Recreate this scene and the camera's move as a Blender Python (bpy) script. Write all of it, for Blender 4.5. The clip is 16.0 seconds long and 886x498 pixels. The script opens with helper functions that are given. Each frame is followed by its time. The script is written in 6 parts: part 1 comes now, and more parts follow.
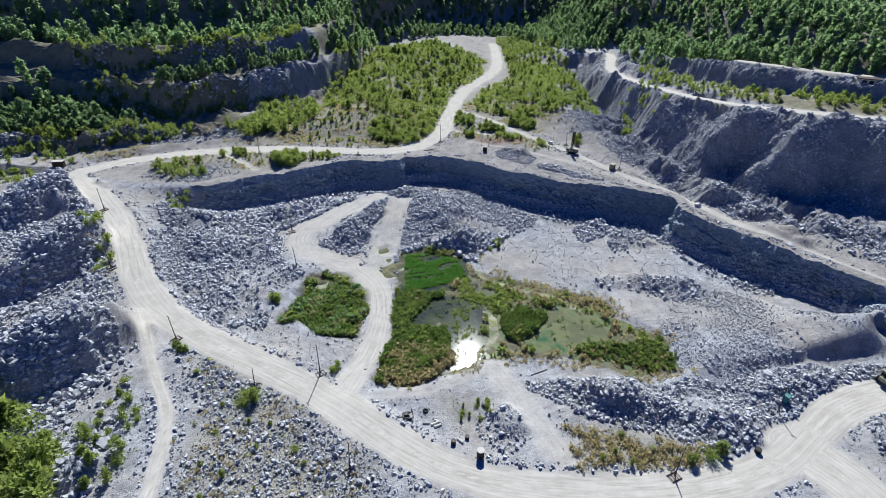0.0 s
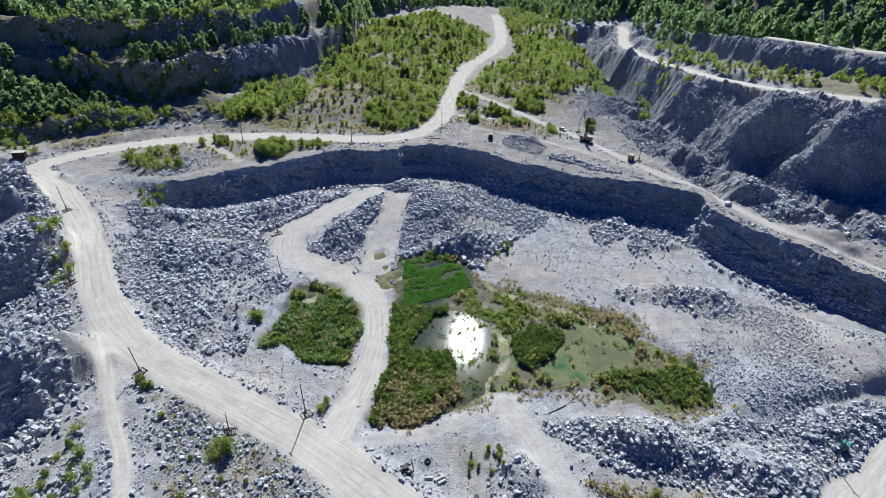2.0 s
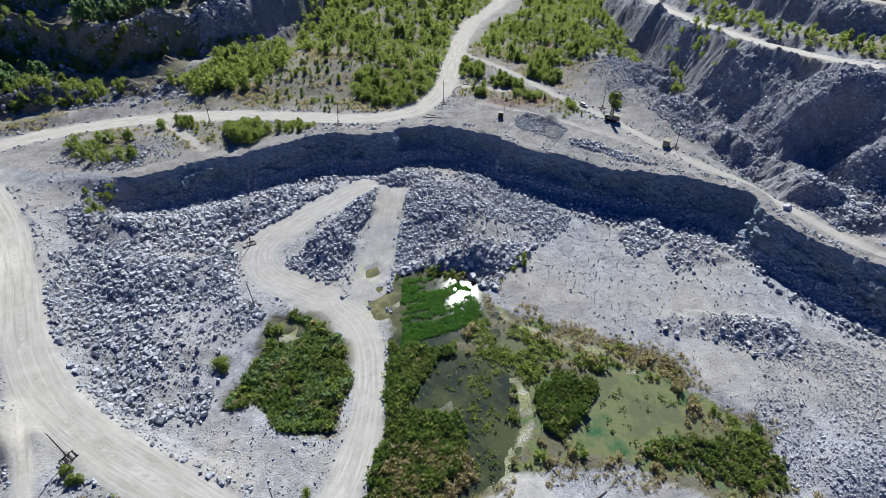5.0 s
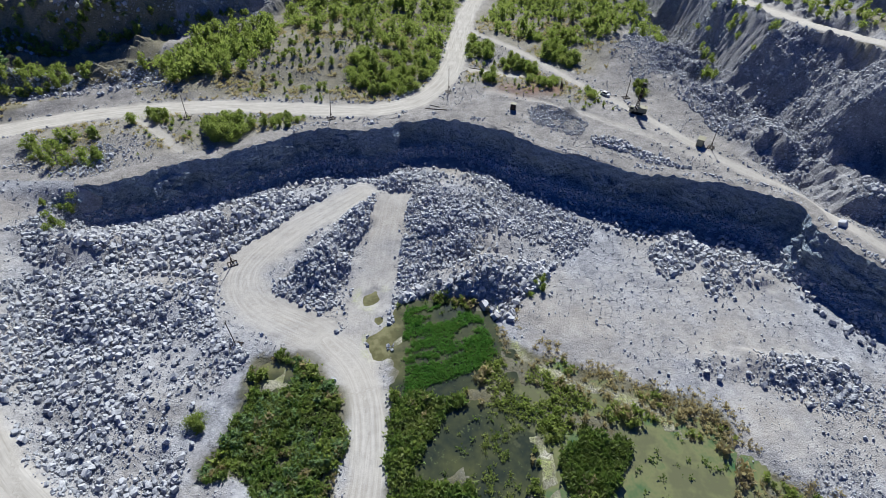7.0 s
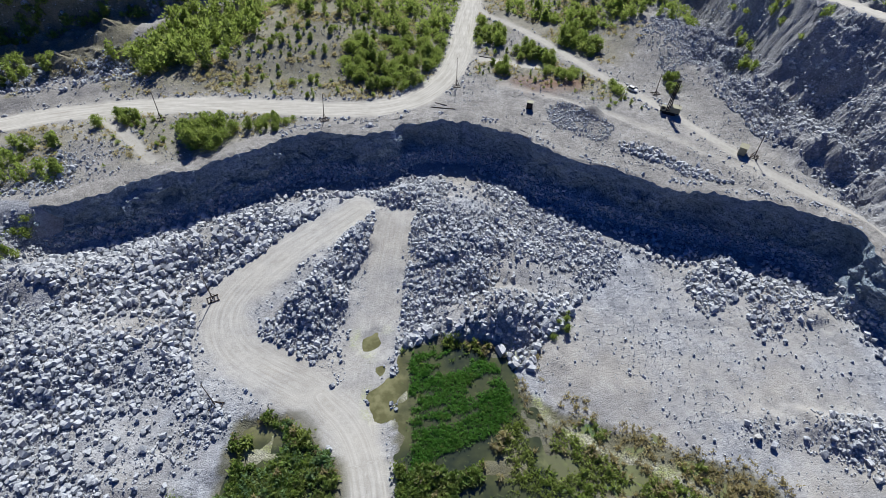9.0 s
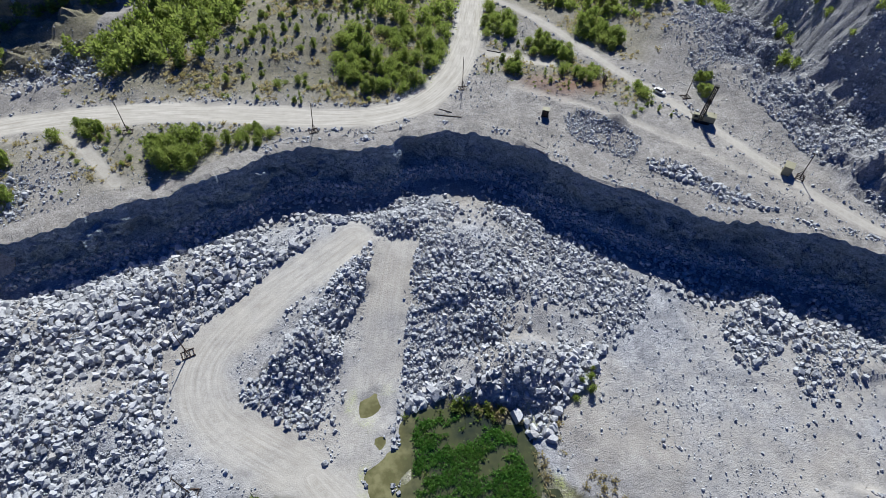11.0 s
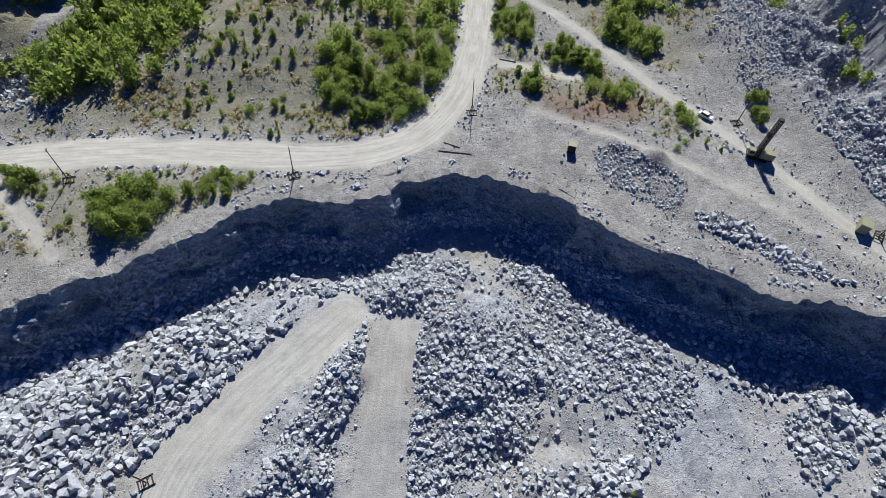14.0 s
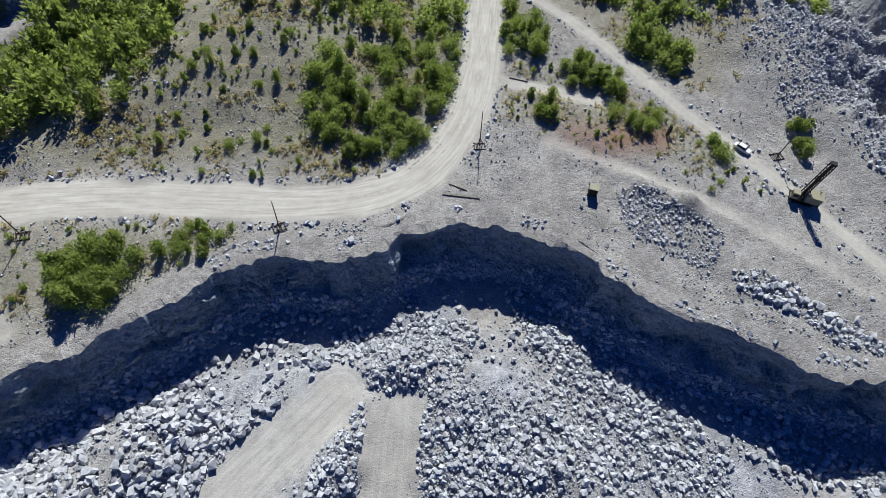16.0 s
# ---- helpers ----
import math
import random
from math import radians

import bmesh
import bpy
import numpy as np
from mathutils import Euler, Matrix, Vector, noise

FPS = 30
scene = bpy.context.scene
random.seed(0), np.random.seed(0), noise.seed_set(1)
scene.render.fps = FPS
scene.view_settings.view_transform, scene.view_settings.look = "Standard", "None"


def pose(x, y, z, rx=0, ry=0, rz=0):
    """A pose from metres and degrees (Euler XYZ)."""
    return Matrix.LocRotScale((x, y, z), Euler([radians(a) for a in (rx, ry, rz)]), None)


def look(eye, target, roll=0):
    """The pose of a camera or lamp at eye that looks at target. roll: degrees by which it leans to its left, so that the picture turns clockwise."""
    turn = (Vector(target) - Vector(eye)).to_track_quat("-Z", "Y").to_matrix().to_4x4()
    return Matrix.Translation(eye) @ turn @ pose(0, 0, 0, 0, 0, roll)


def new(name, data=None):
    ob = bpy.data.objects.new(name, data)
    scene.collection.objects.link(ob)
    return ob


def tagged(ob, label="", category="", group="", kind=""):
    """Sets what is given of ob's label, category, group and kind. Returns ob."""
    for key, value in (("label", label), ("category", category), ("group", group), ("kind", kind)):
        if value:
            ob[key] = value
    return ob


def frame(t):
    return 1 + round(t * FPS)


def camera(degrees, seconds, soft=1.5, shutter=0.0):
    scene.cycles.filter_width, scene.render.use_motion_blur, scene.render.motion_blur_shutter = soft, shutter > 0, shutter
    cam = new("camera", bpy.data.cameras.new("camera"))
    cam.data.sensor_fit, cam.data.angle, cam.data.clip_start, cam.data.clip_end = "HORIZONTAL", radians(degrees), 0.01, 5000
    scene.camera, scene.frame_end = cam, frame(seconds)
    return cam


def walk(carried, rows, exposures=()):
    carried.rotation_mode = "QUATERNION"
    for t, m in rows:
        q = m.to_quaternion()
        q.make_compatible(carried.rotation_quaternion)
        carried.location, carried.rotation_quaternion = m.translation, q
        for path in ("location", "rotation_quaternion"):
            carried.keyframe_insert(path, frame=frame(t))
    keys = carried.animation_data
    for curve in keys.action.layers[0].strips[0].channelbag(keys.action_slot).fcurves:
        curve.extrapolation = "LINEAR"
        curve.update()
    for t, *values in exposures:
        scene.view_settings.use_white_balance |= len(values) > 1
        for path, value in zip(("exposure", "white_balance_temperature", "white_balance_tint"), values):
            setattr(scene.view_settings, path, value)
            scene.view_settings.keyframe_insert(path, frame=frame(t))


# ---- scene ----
cam = camera(81.4, 16.0, soft=0.55)
METRES, EYE, TILT, LEAN, TURN = 180.0, 95.0, 4.0, 0.0, 0.0
ROWS = [
    (0.0, 0.0, 0.0, 0.0, 0.64, -33.81, -0.96),
    (0.5, -0.0024, 0.0303, -0.003, 0.63, -34.54, -0.99),
    (1.0, -0.0039, 0.0609, -0.0055, 0.63, -35.26, -1.01),
    (1.5, -0.0063, 0.0917, -0.0083, 0.59, -35.99, -1.01),
    (2.0, -0.0086, 0.1225, -0.0113, 0.52, -36.79, -1.06),
    (2.5, -0.0108, 0.1536, -0.0144, 0.44, -37.71, -1.11),
    (3.0, -0.0133, 0.1852, -0.0172, 0.36, -38.62, -1.11),
    (3.5, -0.016, 0.2168, -0.02, 0.29, -39.53, -1.14),
    (6.0, -0.0297, 0.376, -0.0327, 0.01, -44.12, -1.26),
    (6.5, -0.033, 0.4082, -0.0355, 0.03, -45.07, -1.3),
    (7.0, -0.0363, 0.4403, -0.0385, 0.02, -45.99, -1.34),
    (7.5, -0.0398, 0.4726, -0.0412, -0.01, -46.92, -1.38),
    (8.0, -0.0435, 0.5047, -0.0441, -0.03, -47.85, -1.42),
    (8.5, -0.0474, 0.5362, -0.0474, -0.0, -48.73, -1.48),
    (9.0, -0.0506, 0.5675, -0.0503, -0.01, -49.64, -1.51),
    (11.5, -0.0636, 0.7224, -0.062, -0.32, -54.25, -1.75),
    (12.0, -0.0657, 0.7527, -0.0646, -0.39, -55.12, -1.8),
    (12.5, -0.0676, 0.7832, -0.067, -0.43, -56.01, -1.81),
    (13.0, -0.0694, 0.8129, -0.0695, -0.53, -56.85, -1.82),
    (13.5, -0.0709, 0.8426, -0.0716, -0.6, -57.68, -1.79),
    (14.0, -0.0725, 0.8728, -0.0731, -0.67, -58.57, -1.82),
    (14.5, -0.0737, 0.9027, -0.0756, -0.68, -59.43, -1.77),
    (15.0, -0.0749, 0.9326, -0.0775, -0.93, -60.31, -1.81),
    (15.5, -0.0762, 0.9628, -0.0801, -0.98, -61.21, -1.81),
    (16.0, -0.0776, 0.9933, -0.0824, -0.93, -62.14, -1.85),
]
walk(cam, [(t, pose(0, 0, EYE, TILT, LEAN, TURN) @ pose(METRES * x, METRES * y, METRES * z, 90 + pitch, roll, yaw)) for t, x, y, z, yaw, pitch, roll in ROWS],
     exposures=[(0.0, 0.51, 6050.0, 5.0), (4.0, 0.42, 6130.0, 5.0), (8.0, 0.38, 6230.0, 5.0), (16.0, 0.34, 6260.0, 4.0)])

# ---------------------------------------------------------------- light
SUN_ELEVATION, SUN_AZIMUTH = 42.5, 4.0          # azimuth from +y towards +x, degrees
world = bpy.data.worlds.new("sky")
scene.world = world
world.use_nodes = True
wn = world.node_tree.nodes
sky = wn.new("ShaderNodeTexSky")
sky.sky_type, sky.sun_disc = "NISHITA", False
sky.sun_elevation, sky.sun_rotation = radians(SUN_ELEVATION), radians(SUN_AZIMUTH)
sky.air_density, sky.dust_density, sky.ozone_density = 1.2, 0.2, 4.0
wn["Background"].inputs["Strength"].default_value = 0.029
deep = wn.new("ShaderNodeMix")
deep.data_type, deep.blend_type = "RGBA", "MULTIPLY"
deep.inputs["Factor"].default_value, deep.inputs["B"].default_value = 1.0, (0.14, 0.50, 1.50, 1)
world.node_tree.links.new(sky.outputs["Color"], deep.inputs["A"])
world.node_tree.links.new(deep.outputs["Result"], wn["Background"].inputs["Color"])
sun_data = bpy.data.lights.new("sun", "SUN")
sun_data.energy, sun_data.angle, sun_data.color = 5.0, radians(0.5), (1.0, 0.965, 0.92)
sun = new("sun", sun_data)
_e, _a = radians(SUN_ELEVATION), radians(SUN_AZIMUTH)
TO_SUN = Vector((math.sin(_a) * math.cos(_e), math.cos(_a) * math.cos(_e), math.sin(_e)))
sun.matrix_world = look(TO_SUN * 400, (0, 0, 0))


# ---------------------------------------------------------------- noise and plan helpers
def hash2(i, j, seed):
    n = (i.astype(np.int64) * 374761393 + j.astype(np.int64) * 668265263 + seed * 1442695041) & 0x7FFFFFFF
    n = ((n ^ (n >> 13)) * 1274126177) & 0x7FFFFFFF
    n = ((n ^ (n >> 15)) * 2246822519) & 0x7FFFFFFF
    return (n ^ (n >> 16)) % 65536 / 65535.0


def vnoise(x, y, seed=0):
    i, j = np.floor(x), np.floor(y)
    u, v = x - i, y - j
    u, v = u * u * (3 - 2 * u), v * v * (3 - 2 * v)
    a, b = hash2(i, j, seed), hash2(i + 1, j, seed)
    c, d = hash2(i, j + 1, seed), hash2(i + 1, j + 1, seed)
    return (a + (b - a) * u) * (1 - v) + (c + (d - c) * u) * v


def fbm(x, y, size, octaves=4, seed=0):
    """Layered noise about -1..1, its largest features size metres across."""
    x, y = np.asarray(x, float), np.asarray(y, float)
    total, amp, norm, s = 0.0, 1.0, 0.0, 1.0 / size
    for k in range(octaves):
        total = total + amp * (vnoise(x * s + 17.3 * k, y * s - 9.1 * k, seed + k) * 2 - 1)
        norm, amp, s = norm + amp, amp * 0.5, s * 2.03
    return total / norm


def step(a, b, v):
    q = np.clip((v - a) / (b - a), 0, 1)
    return q * q * (3 - 2 * q)


def to_line(x, y, line):
    """Distance to a polyline of (x, y, z), the z there, and the length run along it."""
    best = np.full(x.shape, 1e18)
    zz, run, so_far = np.zeros(x.shape), np.zeros(x.shape), 0.0
    for (x0, y0, z0), (x1, y1, z1) in zip(line, line[1:]):
        dx, dy = x1 - x0, y1 - y0
        n = dx * dx + dy * dy
        q = np.clip(((x - x0) * dx + (y - y0) * dy) / n, 0, 1)
        d = (x - x0 - q * dx) ** 2 + (y - y0 - q * dy) ** 2
        m = d < best
        best = np.where(m, d, best)
        zz = np.where(m, z0 + q * (z1 - z0), zz)
        run = np.where(m, so_far + q * math.sqrt(n), run)
        so_far += math.sqrt(n)
    return np.sqrt(best), zz, run


def inside(x, y, poly):
    res = np.zeros(np.shape(x), bool)
    for (x0, y0), (x1, y1) in zip(poly, poly[1:] + poly[:1]):
        if y0 != y1:
            res ^= ((y0 > y) != (y1 > y)) & (x < (x1 - x0) * (y - y0) / (y1 - y0) + x0)
    return res


def edge_distance(x, y, poly):
    """Signed distance to a polygon's outline, positive inside."""
    d = to_line(x, y, [(a, b, 0) for a, b in poly + poly[:1]])[0]
    return np.where(inside(x, y, poly), d, -d)


def smooth_line(pts, rounds=2):
    """Corner cutting, so that roads and rims bend softly."""
    for _ in range(rounds):
        out = [pts[0]]
        for p, q in zip(pts, pts[1:]):
            out.append(tuple(0.75 * a + 0.25 * b for a, b in zip(p, q)))
            out.append(tuple(0.25 * a + 0.75 * b for a, b in zip(p, q)))
        pts = out + [pts[-1]]
    return pts


# ---------------------------------------------------------------- the plan: roads, rim, terraces, pond (x, y, z in metres)
WATER = -1.6
RIM = [(-104, 194, 11), (-90, 200.5, 11), (-76, 208, 11), (-66, 214, 11.2), (-57, 220, 11.2), (-50, 226, 11.2), (-44, 228.8, 11.2),
       (-36, 228, 11.2), (-29, 227, 11.2), (-21, 231, 11.2), (-12, 236, 11.4), (0, 236, 11.4), (8, 233, 11.4), (15, 228, 11.4),
       (24, 219.5, 11.4), (32, 214.5, 11.5), (42, 210.5, 11.5), (56, 205, 11.5), (74, 201, 11.6), (84, 198, 11.6), (92.5, 190.5, 11.8),
       (91, 182, 11.8), (94, 173, 11.8), (103, 162, 11.8), (115, 148, 11.8), (130, 128, 11.8), (150, 100, 11.8), (175, 55, 11.8)]
FOOT = [(-108, 186, 8), (-100, 187, 3), (-86, 193, 0.2), (-70, 204, -0.4), (-55, 213, -0.6), (-42, 221, -0.4), (-28, 219, -0.2), (-18, 225, 0.4), (-2, 229, 0.2),
        (10, 223, -0.2), (25, 211, -0.8), (50, 199, -1.2), (80, 190, -1.2), (86, 181, -1.0), (88, 168, -0.8), (106, 146, -0.4), (122, 124, 2.0), (142, 96, 4.0)]
ROAD_NORTH = [(47, 560, 16.5), (45, 500, 16), (42, 440, 15), (30, 402, 14), (13, 370, 13), (6, 335, 12.4), (2, 304, 12), (0, 282, 11.6), (-5, 262, 11.3),
              (-14, 248, 11.2), (-24, 242.3, 11), (-40, 240.3, 11), (-60, 241.5, 11), (-80, 242, 11), (-110, 238, 11), (-137, 226, 11), (-153, 213, 11), (-158, 203, 11)]
ROAD_WEST = [(-158, 203, 11), (-150, 196, 11), (-130, 180, 10.8), (-114, 162.5, 10), (-102, 145, 9), (-92, 129, 7.5), (-80, 117, 6),
             (-67, 109, 4.5), (-53, 102.5, 3.5), (-40, 96.5, 2.5), (-28, 90.5, 1.5), (-17, 83, 1), (-7, 76, 0.7), (3, 70.5, 0.5),
             (15, 67.5, 0.5), (37, 66, 0.5), (56, 68, 0.5), (74, 74, 0.4), (86, 83, 0.4), (97, 91, 0.4), (113, 97, 0.4), (140, 100, 0.4)]
ROAD_SOUTH_EAST = [(80, 79, 0.4), (88, 68, 0.4), (92, 50, 0.4), (92, 10, 0.4)]
TRACK_SOUTH = [(-88, 123, 7), (-83, 114, 6), (-77, 104, 5.5), (-69, 92, 4.8), (-62.5, 84, 4.4), (-59, 76, 4.2), (-57, 68, 4), (-55, 60, 4), (-52, 40, 4), (-52, 0, 4)]
CAUSEWAY = [(-25, 90, 1.2), (-22, 99.5, 0.2), (-19.5, 108, -0.5), (-18.3, 118, -0.8), (-18.5, 128, -0.9), (-20, 138, -1.0), (-24, 147, -1.2), (-31, 153, -0.6)]
LOOP = [(-24, 147, -1.2), (-33, 154, -0.6), (-44, 159, -0.2), (-51.5, 164, 0), (-55, 172, 0.2), (-52.5, 180, 0.6), (-45.5, 189, 1.2), (-37, 198, 1.8), (-29, 206, 2.2)]
RAMP = [(-22, 150, -1.35), (-23, 160, -1.4), (-21.5, 170, -1.2), (-20.5, 186, 1.2), (-19, 203, 2.6)]
BENCH_TRACK = [(4, 330, 12.3), (10, 312, 12.2), (18, 306, 12), (29, 292, 12), (37, 279, 12), (43.5, 267, 12), (51, 257.5, 12), (57.5, 248, 12), (64, 239, 12),
               (72, 224, 12), (83, 207, 12), (94, 195, 12), (98, 184, 12), (106, 169, 12), (117, 153, 12), (134, 130, 12), (153, 105, 12)]
BENCH_TRACK_B = [(0, 283, 11.6), (3, 276, 11.5), (9, 275, 11.5), (18.5, 272, 11.6), (28, 268.5, 11.8)]
BENCH_TRACK_C = [(13, 257, 11.7), (27, 250.5, 11.8), (42.5, 241.7, 11.9), (56, 231, 12), (68, 218, 12), (80, 209, 12)]
BENCH_TRACK_W = [(-108, 237, 11), (-96, 226.5, 11), (-83, 213.5, 11)]
EAST_FOOT = [(102, 441, 14), (98, 370, 13.5), (95, 302, 13), (97, 268, 12.5), (99, 247, 12.5), (101, 228, 12.5), (102, 208, 12.5), (106, 190, 12.3), (120, 170, 12), (142, 154, 12), (178, 136, 12), (260, 100, 12)]
EAST_CREST = [(131, 451, 26), (109, 383, 27), (106, 335, 29), (113, 276, 33.5), (123, 239, 37.5), (147, 207, 40.5), (175, 199, 41), (240, 180, 41)]
EAST_ROAD = [(118, 462, 25), (136, 451, 26), (124, 410, 26.5), (115, 378, 27), (111, 340, 29), (118, 280, 33.5), (130, 240, 37.5), (152, 212.5, 41), (175, 204.5, 41), (250, 185, 41)]
EAST_FOOT_B = [(140, 440, 30), (129, 342, 32), (138, 292, 36), (150, 261, 39), (169, 236, 42), (196, 222, 42), (252, 203, 42)]
EAST_CREST_B = [(145, 430, 38), (133, 345, 40), (145, 294, 47), (157, 268, 49), (175, 242, 50), (200, 228, 50), (255, 210, 50)]
EAST_ROAD_B = [(153, 283, 49.6), (176, 252, 50.4), (205, 235, 50.6), (260, 216, 50.6)]
EAST_HILL = [(230, 190, 56), (215, 300, 66), (190, 420, 72), (190, 560, 84), (190, 760, 108), (190, 1200, 120)]
EAST_FAR = [(420, 100, 80), (420, 500, 110), (500, 900, 120), (900, 2500, 120)]
WEST_FOOT = [(-260, 214, 11.5), (-206, 222, 11.5), (-174, 227, 11.5), (-152, 241, 12), (-128, 254, 12), (-105, 266, 12), (-80, 310, 12.5), (-72, 380, 14), (-52, 530, 16), (0, 620, 18), (60, 610, 18)]
WEST_CREST = [(-260, 226, 19), (-206, 229, 18), (-172, 233, 17), (-155, 246, 17), (-136, 260, 16), (-118, 266, 14)]
WEST_FOOT_B = [(-257.5, 271, 20), (-197.5, 265.5, 18.5), (-148.5, 259, 18), (-116.5, 283, 17), (-91.5, 313, 16), (-71.5, 361, 16)]
WEST_CREST_B = [(-260, 284, 33), (-200, 278, 33), (-150, 271, 33.5), (-124, 293, 33), (-100, 322, 33), (-80, 370, 33), (-62, 450, 34)]
WEST_FOOT_C = [(-258, 292.5, 34.5), (-202, 288.5, 34.5), (-166, 278.5, 34.5), (-134, 300.5, 34), (-109, 326.5, 34), (-90, 367.5, 34)]
WEST_CREST_C = [(-260, 304, 48), (-205, 300, 48), (-171, 290, 48), (-140, 311, 48), (-116, 336, 48), (-98, 378, 48), (-80, 450, 50)]
WEST_HILL = [(-330, 320, 62), (-240, 350, 70), (-160, 400, 76), (-120, 500, 84), (-70, 660, 96), (-40, 900, 120), (-40, 1600, 120)]
WEST_FAR = [(-700, 0, 90), (-600, 400, 120), (-400, 900, 130), (-900, 2500, 130)]
NORTH_HILL = [(-30, 700, 70), (40, 690, 62), (120, 690, 70)]
NORTH_FAR = [(-100, 900, 125), (120, 900, 125), (120, 2500, 130)]
WEST_SHOULDER = [(-105, 196.5, 11), (-116, 198, 11), (-128, 199, 11), (-145, 205, 11)]
PLAIN = [(22, 172, -0.8), (30, 160, -1.0), (45, 152, -1.1), (62, 160, -0.8), (80, 172, -0.2), (60, 185, -0.4)]
PIT_WEST = [(-62, 184, 0.4), (-66, 170, 0.6), (-58, 155, 0.4), (-56, 138, 0.2), (-48, 112, 0.4)]
BANK_WEST = [(-100, 170, 6.0), (-90, 153, 3.8), (-78, 133, 2.8), (-62, 115, 1.8)]
SHORE_EAST = [(56, 138, -1.2), (60, 128, -0.9), (66, 116, -0.6), (66, 104, 0.0)]
SLOPE_EAST = [(64, 100, 0.8), (75, 107, 2.6), (93, 110, 4.2), (112, 117, 6.5), (126, 121, 8.5)]
SLOPE_FOOT = [(84, 99, 0.6), (100, 103, 0.8), (120, 106, 0.8), (145, 108, 0.8)]
BANK_TRACK = [(14, 104, -0.8), (16.9, 98.6, -0.5), (20.6, 89.3, 0.0), (24.2, 80.7, 0.4), (27, 74, 0.6)]
BANK_TRACK_B = [(-16, 92.6, -0.2), (-5.8, 94, -0.5), (2, 97, -0.6), (9.7, 101.5, -0.7), (15.3, 104, -0.7)]
SOUTH_FLAT = [(-10, 90, -0.6), (6, 92, -0.7), (22, 98, -0.6), (18, 84, 0.2), (34, 78, 0.6)]
SOUTH_FAR = [(-60, 0, 3), (0, 20, 1), (60, 20, 1), (200, 0, 4), (900, -900, 20)]
WEST_SOUTH = [(-160, 170, 8), (-150, 130, 6), (-120, 100, 5), (-90, 60, 5), (-200, -200, 20), (-900, -900, 30)]
POND = [(-15.5, 164), (-7, 168), (6, 166), (11, 153), (26, 147), (41, 142), (54, 136), (54, 126), (66, 119), (65, 104), (53, 102),
        (41, 106), (34, 109.5), (20, 109), (9, 106), (1, 100), (-8, 96.5), (-17, 98), (-14.6, 109), (-13.6, 125), (-15, 140), (-16, 152)]
POND_WEST = [(-46, 148), (-34, 149.5), (-24, 138), (-22.5, 126), (-24.5, 115), (-35, 115.5), (-43, 122), (-49.5, 119), (-47, 130)]
PUDDLE = [(-24, 168), (-19, 171), (-15, 168), (-11, 163), (-12.5, 157), (-16, 151), (-20, 147.5), (-19.2, 154), (-23.5, 160)]
POOLS = [(-21.9, 166.5, 2.6), (-21.0, 168.6, 1.6), (-13.2, 162.0, 2.4), (-19.7, 159.3, 1.3), (-17.1, 155.2, 2.5), (-18.6, 150.8, 2.3), (-19.4, 153.0, 2.0), (-14.0, 158.6, 1.6)]   # x, y, radius
LOWER = [ROAD_WEST, FOOT, WEST_SHOULDER, TRACK_SOUTH, CAUSEWAY, LOOP, RAMP, PLAIN, PIT_WEST, BANK_WEST, SHORE_EAST, SLOPE_EAST, SLOPE_FOOT, SOUTH_FLAT, SOUTH_FAR, WEST_SOUTH, ROAD_SOUTH_EAST,
         [(a, b, -1.45) for a, b in POND + POND[:1]]]
UPPER = [RIM, WEST_SHOULDER, ROAD_NORTH, BENCH_TRACK, EAST_FOOT, EAST_CREST, EAST_ROAD, EAST_FOOT_B, EAST_CREST_B, EAST_HILL, EAST_FAR, WEST_FOOT, WEST_CREST,
         WEST_FOOT_B, WEST_CREST_B, WEST_FOOT_C, WEST_CREST_C, WEST_HILL, WEST_FAR, NORTH_HILL, NORTH_FAR]
RIM_SMOOTH = smooth_line(RIM, 2)


def set_over(line, by):
    """The line moved sideways, to its right for a positive distance."""
    p = np.array([q[:2] for q in line])
    d = np.gradient(p, axis=0)
    d /= np.linalg.norm(d, axis=1)[:, None]
    return [tuple(q) for q in np.stack([p[:, 0] + d[:, 1] * by, p[:, 1] - d[:, 0] * by], 1).tolist()]


DIVIDE = set_over(RIM_SMOOTH, -2.9) + [(300, -900), (300, -4000), (-4500, -4000), (-4500, 215), (-300, 214), (-158, 206), (-128, 196)]

